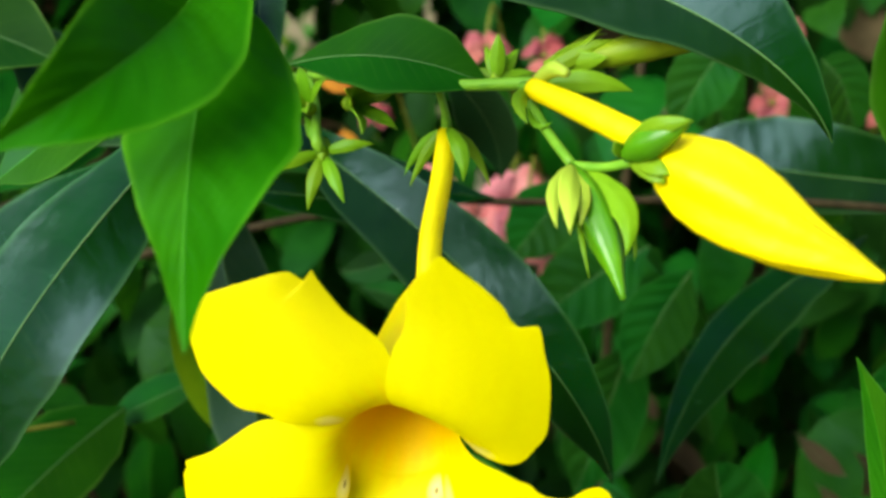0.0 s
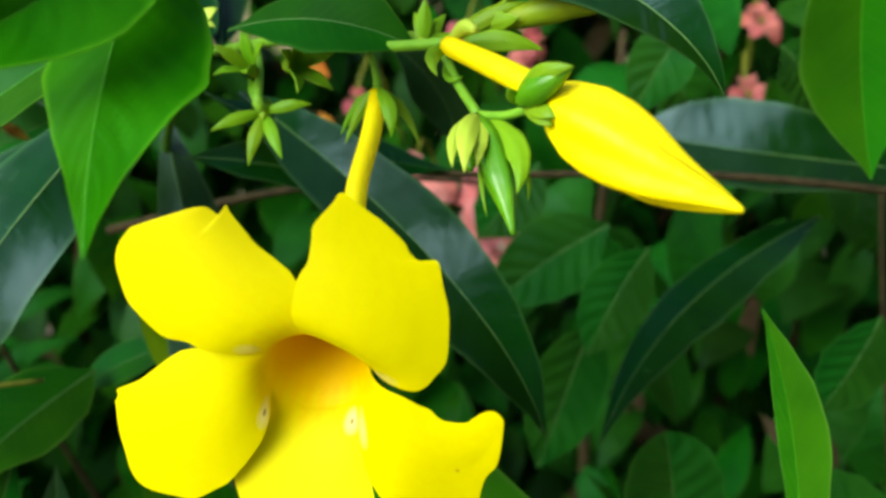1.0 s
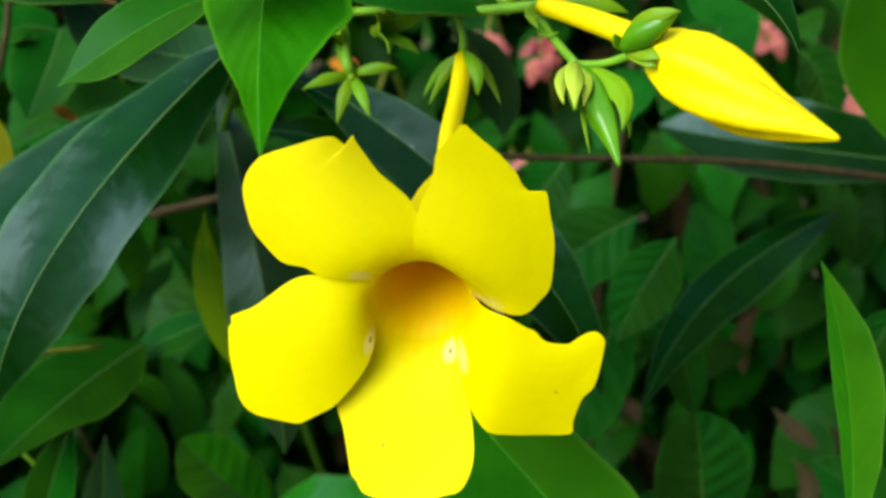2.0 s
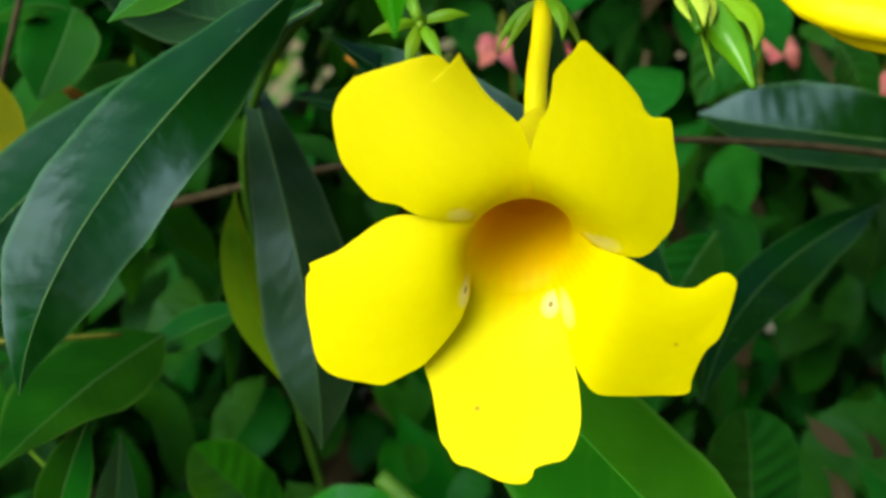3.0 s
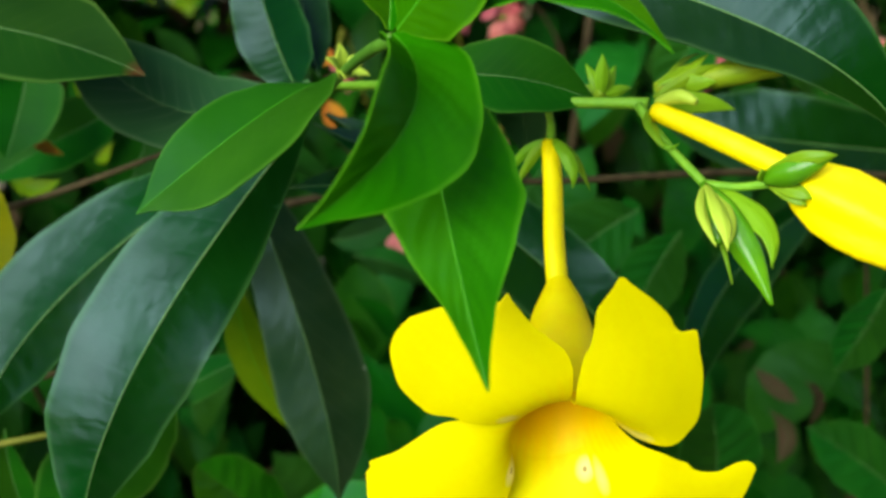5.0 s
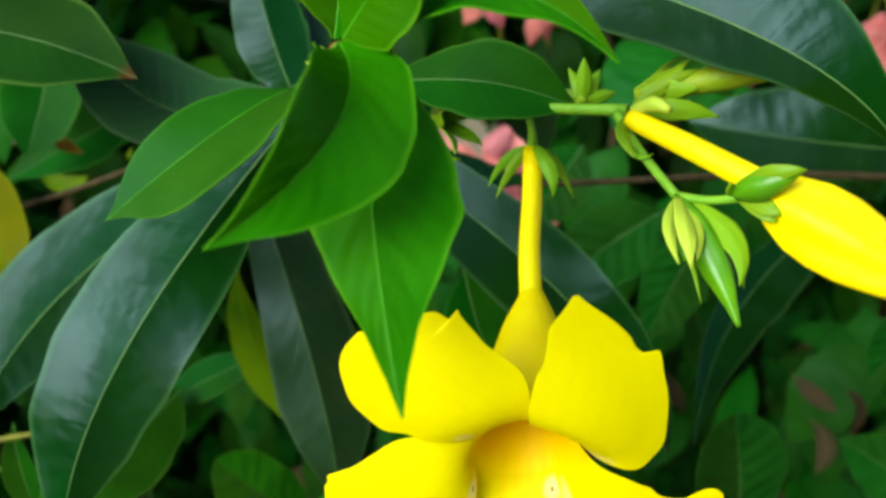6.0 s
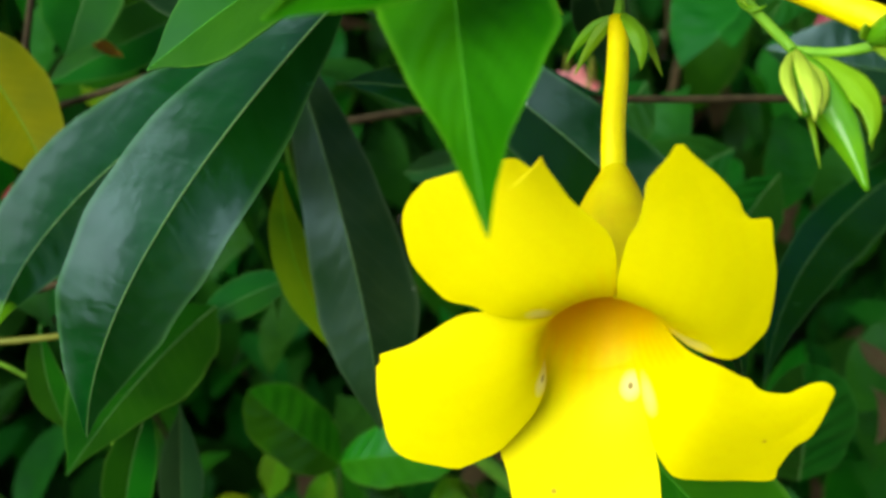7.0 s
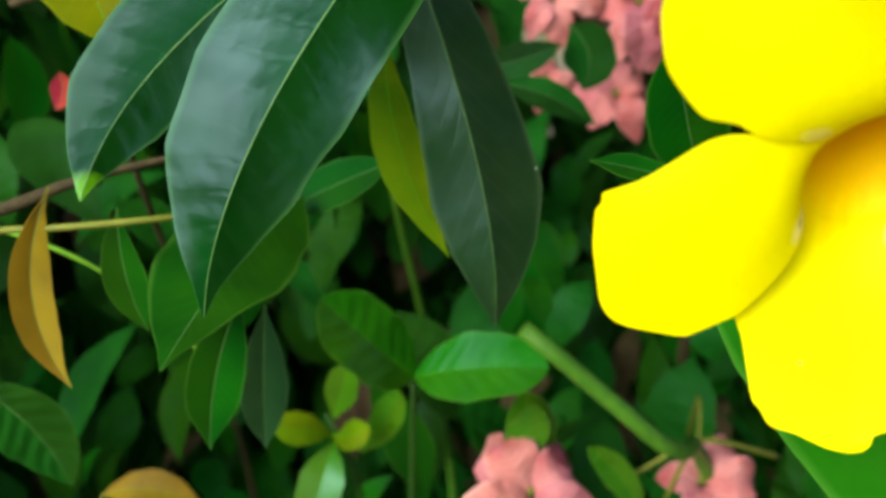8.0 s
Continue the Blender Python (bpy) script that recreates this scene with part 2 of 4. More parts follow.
PALE_BUD = plain_material("pale_green_yellow_bud", (0.30, 0.44, 0.03), (0.40, 0.50, 0.05), 0.45, 50.0, 0.1)
GREEN_BUD.node_tree.nodes["Principled BSDF"].inputs["Specular IOR Level"].default_value = 0.35
OLIVE_BUD = plain_material("olive_green_bud", (0.15, 0.25, 0.004), (0.25, 0.30, 0.006), 0.5, 60.0, 0.2)
STALK = plain_material("green_stalk", (0.11, 0.28, 0.015), (0.17, 0.36, 0.02), 0.45, 150.0)
DARK_STALK = plain_material("dark_green_stem", (0.04, 0.13, 0.008), (0.07, 0.18, 0.012), 0.5, 150.0)
# dimmed copy of the stem green: shade low in the shrub is in the colour
DIM_STALK = plain_material("shaded_green_stem", (0.012, 0.045, 0.003), (0.024, 0.065, 0.005), 0.6, 150.0)
BARK = plain_material("brown_twig", (0.026, 0.018, 0.006), (0.060, 0.044, 0.016), 0.8, 180.0, 0.6)
PINK = leaf_material("pink_bract", (0.48, 0.07, 0.08), (0.78, 0.32, 0.31), (0.88, 0.58, 0.53), rough=0.7, gloss=0.1, pass_share=0.4, laterals=9.0, vein_show=0.4, groove=1.0, relief=0.6, through_colour=(0.7, 0.25, 0.22))
# darker copy of the pink bract, shade on the farther heads put into colour
SHADED_PINK = leaf_material("shaded_pink_bract", (0.30, 0.035, 0.035), (0.52, 0.15, 0.14), (0.88, 0.58, 0.53), rough=0.7, gloss=0.1, pass_share=0.4, laterals=9.0, vein_show=0.4, groove=1.0, relief=0.6, through_colour=(0.45, 0.08, 0.07))


# ---- mesh helpers ----
def unit(v):
    v = np.asarray(v, float)
    return v / max(np.linalg.norm(v), 1e-9)


def mesh_object(name, verts, faces, mat, parent=None, uvs=None, label="", smooth=True):
    me = bpy.data.meshes.new(name)
    me.from_pydata([tuple(map(float, v)) for v in verts], [], faces)
    if uvs is not None:
        layer = me.uv_layers.new(name="blade")
        index = np.empty(len(me.loops), np.int32)
        me.loops.foreach_get("vertex_index", index)
        layer.data.foreach_set("uv", np.asarray(uvs, np.float32)[index].ravel())
    if smooth:
        me.polygons.foreach_set("use_smooth", [True] * len(me.polygons))
    me.materials.append(mat)
    me.update()
    ob = new(name, me)
    ob.parent = parent
    return tagged(ob, label) if label else ob


def crisp(ob, cols=0):
    """Sharp edges round an open blade, and along its middle where cols is given, so that rim and fold stay crisp."""
    uses = {}
    for face in ob.data.polygons:
        for key in face.edge_keys:
            uses[key] = uses.get(key, 0) + 1
    for edge in ob.data.edges:
        if uses[edge.key] == 1 or cols and all(v % cols == cols // 2 for v in edge.vertices):
            edge.use_edge_sharp = True


def grid_faces(rows, cols, wrap=False):
    last = cols if wrap else cols - 1
    return [(r * cols + c, r * cols + (c + 1) % cols, (r + 1) * cols + (c + 1) % cols, (r + 1) * cols + c) for r in range(rows - 1) for c in range(last)]


def smooth_line(points, count):
    """Even steps along a smooth curve through the points."""
    p = np.asarray(points, float)
    ext = np.vstack([2 * p[0] - p[1], p, 2 * p[-1] - p[-2]])
    out = []
    for k in range(len(p) - 1):
        a, b, c, d = ext[k : k + 4]
        for s in np.linspace(0, 1, 16, endpoint=False):
            out.append(0.5 * (2 * b + (c - a) * s + (2 * a - 5 * b + 4 * c - d) * s**2 + (3 * b - a - 3 * c + d) * s**3))
    out.append(p[-1])
    out = np.array(out)
    far = np.r_[0, np.cumsum(np.linalg.norm(np.diff(out, axis=0), axis=1))]
    want = np.linspace(0, far[-1], count)
    return np.stack([np.interp(want, far, out[:, n]) for n in range(out.shape[1])], 1)


def tube(name, points, radii, mat, parent, count=18, sides=10, label="", flute=0.0, turns=0.0, lobes=5):
    """A round stem through the points, with its radius along it; flute and turns give a twisted bud its ridges."""
    line = smooth_line(points, count)
    rad = np.interp(np.linspace(0, 1, count), np.linspace(0, 1, len(radii)), radii)
    ways = np.gradient(line, axis=0)
    side = unit(np.cross(ways[0], (0.3, 0.2, 1.0)))
    verts = []
    for k in range(count):
        w = unit(ways[k])
        side = unit(side - w * side.dot(w))
        up = np.cross(w, side)
        for s in range(sides):
            a = 2 * math.pi * s / sides
            r = rad[k] * (1 + flute * math.sin(lobes * a + turns * 2 * math.pi * k / count))
            verts.append(line[k] + r * (math.cos(a) * side + math.sin(a) * up))
    faces = grid_faces(count, sides, True)
    verts += [line[0], line[-1]]
    n = count * sides
    faces += [((s + 1) % sides, s, n) for s in range(sides)]
    faces += [(n - sides + s, n - sides + (s + 1) % sides, n + 1) for s in range(sides)]
    return mesh_object(name, verts, faces, mat, parent, label=label)


OUTLINES = {
    "long": ((0, 0.05), (0.06, 0.10), (0.15, 0.42), (0.30, 0.80), (0.48, 0.99), (0.60, 1.0), (0.74, 0.82), (0.86, 0.45), (0.94, 0.16), (1, 0.01)),
    "young": ((0, 0.06), (0.05, 0.14), (0.12, 0.45), (0.25, 0.83), (0.40, 1.0), (0.52, 0.97), (0.68, 0.68), (0.82, 0.32), (0.92, 0.12), (1, 0.01)),
    "oval": ((0, 0.05), (0.05, 0.15), (0.14, 0.55), (0.30, 0.90), (0.46, 1.0), (0.62, 0.95), (0.78, 0.72), (0.90, 0.36), (0.96, 0.15), (1, 0.01)),
    "spoon": ((0, 0.08), (0.10, 0.25), (0.25, 0.62), (0.45, 0.95), (0.62, 1.0), (0.78, 0.88), (0.90, 0.60), (0.97, 0.28), (1, 0.02)),
    "blunt": ((0, 0.05), (0.06, 0.12), (0.15, 0.42), (0.30, 0.78), (0.48, 0.98), (0.64, 1.0), (0.78, 0.86), (0.87, 0.58), (0.93, 0.24), (0.97, 0.06), (1, 0.01)),
    "round": ((0, 0.05), (0.05, 0.35), (0.15, 0.72), (0.32, 0.97), (0.50, 1.0), (0.68, 0.95), (0.82, 0.78), (0.92, 0.52), (0.98, 0.24), (1, 0.03)),
    "lance": ((0, 0.35), (0.15, 0.75), (0.35, 1.0), (0.55, 0.9), (0.8, 0.45), (0.93, 0.16), (1, 0.01)),
}


def leaf_blade(base, mid, tip, width, facing, fold=10.0, outline="long", rows=26, half=5, wave=0.02, crinkle=0.0, twist=0.0, curl=0.0, seed=0, laterals=14, slant=0.22, peak=1.0, lop=0.0):
    """Points, faces and UVs of a blade along a curved spine; fold lifts both halves towards the facing side."""
    base, mid, tip = (np.asarray(p, float) for p in (base, mid, tip))
    bend = 2 * mid - 0.5 * (base + tip)
    length = np.linalg.norm(mid - base) + np.linalg.norm(tip - mid)
    rng = np.random.RandomState(seed + 11)
    ph = rng.uniform(0, 6.28, 4)
    us, ws = zip(*OUTLINES[outline])
    verts, uvs, spine = [], [], []
    for i in range(rows):
        u = (i / (rows - 1)) ** 0.95
        p = (1 - u) ** 2 * base + 2 * u * (1 - u) * bend + u**2 * tip
        way = unit(2 * (1 - u) * (bend - base) + 2 * u * (tip - bend))
        n = unit(np.asarray(facing, float) - way * np.dot(facing, way))
        a = radians(twist * (u - 0.5))
        across = np.cross(way, n)
        n, across = n * math.cos(a) + across * math.sin(a), across * math.cos(a) - n * math.sin(a)
        h = width / 2 * np.interp(u**peak, us, ws)
        spine.append((p, n, h))
        for k in range(-half, half + 1):
            v = k / half
            lift = radians(fold) * (1 - 0.15 * abs(v)) + radians(curl) * abs(v)
            side = h * (1 + lop if v > 0 else 1 - lop)
            off = wave * width * abs(v) ** 1.5 * (math.sin(9 * u + ph[0] + (0.8 if v > 0 else 2.3)) + 0.5 * math.sin(21 * u + ph[1] + v))
            off += crinkle * width * math.cos(2 * math.pi * (laterals * 0.5 * (u - slant * abs(v)))) * (1 - abs(v) ** 3) * min(1, abs(v) * 4)
            edge = 1 + (0.025 * math.sin(14 * u + ph[2]) + 0.015 * math.sin(31 * u + ph[3])) * abs(v) ** 3
            verts.append(p + across * v * side * math.cos(lift) * edge + n * (abs(v) * side * math.sin(lift) + off * min(1, h / (0.3 * width))))
            uvs.append((u, 0.5 + 0.5 * v))
    return np.array(verts), grid_faces(rows, 2 * half + 1), uvs, spine


def leaf(parent, mat, base, mid, tip, width, facing, fold=10.0, rib=MIDRIB, label="", thick=0.00035, rib_size=0.0055, **shape):
    """A leaf as a part of its plant, with its midrib as a part of its own."""
    verts, faces, uvs, spine = leaf_blade(base, mid, tip, width, facing, fold, **shape)
    ob = mesh_object("leaf", verts, faces, mat, parent, uvs, label)
    crisp(ob, 2 * shape.get("half", 5) + 1)
    if thick:
        solid = ob.modifiers.new("thickness", "SOLIDIFY")
        solid.thickness, solid.offset = thick, 0.0
    if rib:
        count, sides, ring = len(spine), 6, []
        for k, (p, n, h) in enumerate(spine):
            r = width * rib_size * (1.25 - 1.1 * k / (count - 1)) + 0.00008
            w = unit(spine[min(k + 1, count - 1)][0] - spine[max(k - 1, 0)][0])
            side = np.cross(w, n)
            for s in range(sides):
                a = 2 * math.pi * s / sides
                ring.append(p + n * 0.00015 + r * (math.cos(a) * side + 0.7 * math.sin(a) * n))
        mesh_object("midrib", ring, grid_faces(count, sides, True), rib, ob)
    return ob


def thing(name, where, label, category, group="", kind=""):
    ob = new(name)
    ob.location = where
    ob.empty_display_size = 0.02
    return tagged(ob, label, category, group, kind)


def settle(root):
    """The parts were drawn in world places: keep them there under a root that stands at its base."""
    shift = Matrix.Translation(root.location).inverted()
    for ob in root.children:
        ob.matrix_parent_inverse = shift


# ---- ground and distance ----
def ground():
    m, t, bsdf = material("sandy_ground")
    a = ramp(t, noise_of(t, 1.3, 6.0), 0.35, 0.65)
    b = ramp(t, noise_of(t, 30.0, 6.0), 0.3, 0.7)
    base = blend(t, b, blend(t, a, (0.20, 0.16, 0.09, 1), (0.30, 0.25, 0.16, 1)), (0.14, 0.11, 0.06, 1))
    t.links.new(base, bsdf.inputs["Base Color"])
    bsdf.inputs["Roughness"].default_value = 0.95
    bump = node(t, "ShaderNodeBump", (("Height", noise_of(t, 80.0, 6.0)), ("Strength", 0.6), ("Distance", 0.01)))
    t.links.new(bump.outputs[0], bsdf.inputs["Normal"])
    n, size = 41, 400.0
    xs = np.sign(np.linspace(-1, 1, n)) * np.abs(np.linspace(-1, 1, n)) ** 3 * size
    verts = [(x, y, 0.03 * noise.noise(Vector((x * 0.7, y * 0.7, 0))) if abs(x) + abs(y) < 40 else 0.0) for y in xs for x in xs]
    tagged(mesh_object("ground", verts, grid_faces(n, n), m), "pale sandy garden soil with darker earthy patches", "ground", kind="structure")


ground()


def soil_bed():
    """Dark planting soil with litter under the shrubs, a low mound on the ground."""
    m, t, bsdf = material("dark_planting_soil")
    base = blend(t, ramp(t, noise_of(t, 25.0, 6.0), 0.3, 0.7), (0.020, 0.014, 0.009, 1), (0.055, 0.040, 0.026, 1))
    t.links.new(base, bsdf.inputs["Base Color"])
    bsdf.inputs["Roughness"].default_value = 0.95
    bump = node(t, "ShaderNodeBump", (("Height", noise_of(t, 60.0, 6.0)), ("Strength", 0.8), ("Distance", 0.02)))
    t.links.new(bump.outputs[0], bsdf.inputs["Normal"])
    n = 40
    verts = []
    for i in range(n):
        for k in range(n):
            x, y = -3.5 + 7.0 * k / (n - 1), 0.1 + 3.4 * i / (n - 1)
            edge = min(i, k, n - 1 - i, n - 1 - k)
            verts.append((x, y, -0.06 if edge == 0 else 0.05 + 0.03 * noise.noise(Vector((x * 3, y * 3, 1)))))
    tagged(mesh_object("soil_bed", verts, grid_faces(n, n), m), "dark planting soil of the flower bed", "soil", kind="structure")


soil_bed()

# ---- the yellow-flowered shrub ----
shrub = thing("allamanda_shrub", (-0.05, 0.80, 0.0), "glossy green shrub with a large yellow trumpet flower and buds", "shrub")
KINDS = {
    "allamanda_dark": (DARK, MIDRIB, "long"),
    "allamanda_mid": (MID, MIDRIB, "long"),
    "allamanda_bright": (BRIGHT, MIDRIB_YOUNG, "long"),
    "allamanda_fresh": (FRESH, MIDRIB_YOUNG, "blunt"),
    "allamanda_young": (YOUNG, MIDRIB_YOUNG, "young"),
    "allamanda_folded": (YOUNG, MIDRIB_YOUNG, "long"),
    "allamanda_yellow": (LIME, MIDRIB_YOUNG, "long"),
    "allamanda_worn": (WORN, MIDRIB, "long"),
    "allamanda_dull": (DULL, MIDRIB, "long"),
    "allamanda_tipped": (TIPPED, MIDRIB, "long"),
    "allamanda_lime": (LIME_TIP, MIDRIB, "long"),
    "mussaenda": (CRINKLED, MIDRIB, "oval"),
    "seedling": (SEEDLING, MIDRIB_YOUNG, "spoon"),
    "seedling_yellow": (LIME, MIDRIB_YOUNG, "spoon"),
    "sapling": (SAPLING, MIDRIB_YOUNG, "round"),
    "dry": (DRY, MIDRIB, "long"),
    "dry_orange": (ORANGE, MIDRIB, "long"),
    "dry_red": (RED, MIDRIB, "oval"),
    # shaded copy of the mussaenda leaf: darker hedge colour carries the shade
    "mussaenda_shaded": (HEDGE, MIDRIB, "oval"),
    "mussaenda_withered": (WITHERED, MIDRIB, "long"),
    "yellow_shrub": (YELLOWING, MIDRIB_YOUNG, "oval"),
    "yellow_green": (CRINKLED, MIDRIB, "oval"),
    "yellow_shaded": (MID, MIDRIB, "oval"),
    "yellow_lime": (LIME, MIDRIB_YOUNG, "oval"),
}
LABELS = {
    "allamanda_dark": "dark glossy leaf with pale midrib",
    "allamanda_worn": "old leaf with a dull greyish bloom",
    "allamanda_young": "bright young green leaf",
    "allamanda_yellow": "yellowing leaf",
    "allamanda_tipped": "leaf with a withered brown tip",
    "allamanda_lime": "dark leaf with a lime tip",
}
# kind, stalk end, middle, tip, width, facing, fold
LEAVES = [
    ("allamanda_dark", (-0.065, 0.297, 1.202), (-0.125, 0.266, 1.134), (-0.150, 0.256, 1.075), 0.046, (-0.03, -0.84, 0.54), -22, {"twist": -3, "peak": 0.82, "lop": 0.19}),
    ("allamanda_lime", (-0.064, 0.326, 1.196), (-0.157, 0.325, 1.138), (-0.194, 0.303, 1.090), 0.044, (-0.06, -0.85, 0.53), -23, {"twist": -2, "peak": 1.05, "lop": 0.29}),
    ("allamanda_worn", (-0.112, 0.433, 1.191), (-0.077, 0.355, 1.097), (-0.068, 0.342, 1.022), 0.040, (0.06, -0.86, 0.50), -18, {"twist": -19, "peak": 1.16, "lop": -0.10}),
    ("allamanda_yellow", (-0.104, 0.372, 1.124), (-0.101, 0.375, 1.082), (-0.083, 0.375, 1.036), 0.020, (-.3, -.9, .2), 8),
    ("allamanda_mid", (-0.141, 0.393, 1.057), (-0.163, 0.348, 1.046), (-0.178, 0.300, 1.033), 0.049, (-0.20, -0.87, 0.45), 2, {"twist": 13, "peak": 0.79, "lop": 0.12}),
    ("allamanda_mid", (-0.159, 0.345, 1.038), (-0.172, 0.345, 1.005), (-0.177, 0.340, 0.974), 0.022, (.2, -.9, .3), 12),
    ("allamanda_dull", (-0.157, 0.375, 1.018), (-0.161, 0.375, 0.981), (-0.163, 0.375, 0.949), 0.020, (.2, -.9, .3), 10),
    ("allamanda_mid", (-0.200, 0.350, 1.070), (-0.201, 0.350, 1.044), (-0.196, 0.350, 1.021), 0.018, (-.2, -.9, .3), 10),
    ("allamanda_mid", (-0.103, 0.400, 1.068), (-0.127, 0.400, 1.059), (-0.155, 0.400, 1.045), 0.020, (.1, -.7, .7), 8),
    ("allamanda_tipped", (-0.225, 0.361, 1.233), (-0.170, 0.346, 1.228), (-0.123, 0.332, 1.211), 0.044, (-0.20, -0.60, 0.78), 7, {"twist": 1, "peak": 1.02, "lop": -0.01}),
    ("allamanda_dull", (-0.066, 0.338, 1.205), (-0.118, 0.360, 1.194), (-0.161, 0.370, 1.236), 0.042, (.1, -.7, .7), 8),
    ("allamanda_dark", (-0.070, 0.345, 1.200), (-0.079, 0.370, 1.221), (-0.087, 0.390, 1.260), 0.030, (0, -.97, .25), -22),
    ("allamanda_dark", (-0.062, 0.360, 1.203), (-0.066, 0.390, 1.225), (-0.068, 0.410, 1.264), 0.022, (.2, -.95, .2), 12),
    ("allamanda_fresh", (-0.060, 0.299, 1.209), (-0.077, 0.267, 1.209), (-0.118, 0.254, 1.183), 0.033, (-0.34, -0.59, 0.73), 17, {"twist": -35, "peak": 1.35, "lop": -0.26}),
    ("allamanda_dark", (-0.060, 0.379, 1.185), (0.022, 0.302, 1.129), (0.059, 0.289, 1.068), 0.035, (-0.14, -0.82, 0.54), 10, {"twist": -5, "peak": 0.72, "lop": 0.05}),
    ("allamanda_dark", (-0.078, 0.350, 1.162), (-0.037, 0.360, 1.155), (0.015, 0.370, 1.135), 0.022, (.1, -.7, .7), 10),
    ("allamanda_dark", (-0.066, 0.345, 1.188), (-0.023, 0.370, 1.163), (0.028, 0.390, 1.148), 0.022, (.1, -.7, .7), 10),
    ("allamanda_folded", (-0.047, 0.213, 1.233), (-0.048, 0.176, 1.221), (-0.072, 0.157, 1.205), 0.028, (0.17, -0.98, 0.02), 24, {"twist": -11, "peak": 0.75, "lop": -0.10}),
    ("allamanda_young", (-0.041, 0.216, 1.231), (-0.042, 0.178, 1.204), (-0.039, 0.148, 1.173), 0.034, (0.08, -0.92, 0.38), -12, {"twist": 6, "peak": 0.89, "lop": -0.18}),
    ("allamanda_young", (-0.044, 0.212, 1.231), (-0.015, 0.200, 1.244), (0.010, 0.185, 1.229), 0.027, (.1, -.5, .85), 14),
    ("allamanda_young", (-0.046, 0.213, 1.234), (-0.035, 0.200, 1.250), (-0.022, 0.190, 1.269), 0.030, (-.2, -.8, .5), 10),
    ("allamanda_young", (-0.048, 0.213, 1.234), (-0.046, 0.220, 1.251), (-0.047, 0.220, 1.271), 0.026, (.2, -.95, .1), 10),
    ("allamanda_dull", (0.004, 0.360, 1.205), (0.024, 0.385, 1.182), (0.032, 0.410, 1.152), 0.023, (-.3, -.85, .4), 8),
    ("allamanda_mid", (-0.041, 0.285, 1.211), (-0.010, 0.268, 1.2135), (0.019, 0.262, 1.2045), 0.027, (0, -.75, .65), 10, {"peak": 1.1}),
    ("allamanda_dark", (0.006, 0.284, 1.247), (0.066, 0.236, 1.223), (0.097, 0.224, 1.192), 0.043, (-0.32, -0.84, 0.44), 7, {"twist": -5, "peak": 0.37, "lop": -0.30}),
    ("allamanda_dark", (0.285, 0.406, 1.135), (0.178, 0.432, 1.146), (0.120, 0.461, 1.155), 0.046, (-0.20, -0.85, 0.45), 10, {"twist": 5, "peak": 1.02, "lop": 0.11}),
    ("allamanda_dark", (0.219, 0.454, 1.109), (0.143, 0.419, 1.073), (0.086, 0.336, 1.041), 0.031, (-0.25, -0.75, 0.60), 14, {"twist": 4, "peak": 0.78, "lop": -0.21}),
    ("allamanda_bright", (0.131, 0.235, 1.032), (0.128, 0.240, 1.085), (0.117, 0.244, 1.129), 0.0155, (-.35, -.9, .2), 26, {"crinkle": 0.022, "laterals": 22, "rows": 60, "half": 8, "lop": 0.4}),
    ("allamanda_bright", (0.166, 0.300, 1.253), (0.175, 0.325, 1.204), (0.186, 0.331, 1.150), 0.042, (-.3, -.9, .3), 6),
    ("allamanda_bright", (-0.020, 0.294, 1.098), (0.033, 0.258, 1.045), (0.095, 0.234, 0.985), 0.060, (0, -.8, .6), 8, {"lop": 0.2}),
    ("allamanda_mid", (-0.010, 0.340, 1.128), (-0.005, 0.340, 1.102), (0.003, 0.340, 1.076), 0.030, (0, -.9, .4), 8),
    ("allamanda_mid", (-0.011, 0.300, 1.090), (-0.027, 0.305, 1.094), (-0.043, 0.307, 1.097), 0.010, (0, -.5, .8), 8),
    ("mussaenda", (0.136, 0.400, 0.950), (0.133, 0.395, 0.984), (0.128, 0.395, 1.018), 0.050, (0, -.9, .4), 6, {"outline": "round", "crinkle": 0.02}),
    ("mussaenda", (0.277, 0.420, 0.917), (0.235, 0.420, 0.954), (0.205, 0.430, 0.975), 0.040, (0, -.9, .4), 6),
    ("mussaenda", (0.113, 0.470, 1.103), (0.081, 0.470, 1.085), (0.049, 0.470, 1.060), 0.045, (0, -.9, .4), 6),
    ("mussaenda", (0.130, 0.450, 1.095), (0.113, 0.450, 1.068), (0.097, 0.440, 1.040), 0.036, (0, -.9, .4), 6),
    ("mussaenda", (0.105, 0.470, 1.052), (0.090, 0.470, 1.006), (0.073, 0.460, 0.966), 0.044, (.1, -.9, .4), 6),
    ("mussaenda", (0.156, 0.550, 1.194), (0.165, 0.550, 1.177), (0.178, 0.550, 1.147), 0.046, (0, -.9, .4), 6),
    ("mussaenda", (0.157, 0.480, 1.206), (0.141, 0.480, 1.189), (0.126, 0.480, 1.159), 0.034, (0, -.9, .4), 6),
    ("mussaenda", (0.081, 0.530, 1.128), (0.063, 0.520, 1.108), (0.043, 0.510, 1.088), 0.040, (0, -.9, .4), 6),
    ("mussaenda", (0.239, 0.420, 1.065), (0.227, 0.420, 1.039), (0.212, 0.420, 1.015), 0.038, (.2, -.9, .3), 6),
    ("mussaenda", (0.144, 0.520, 1.034), (0.159, 0.520, 0.997), (0.167, 0.520, 0.963), 0.030, (.2, -.9, .3), 6),
    ("mussaenda", (0.209, 0.500, 1.194), (0.222, 0.500, 1.179), (0.230, 0.500, 1.151), 0.034, (.2, -.9, .3), 6),
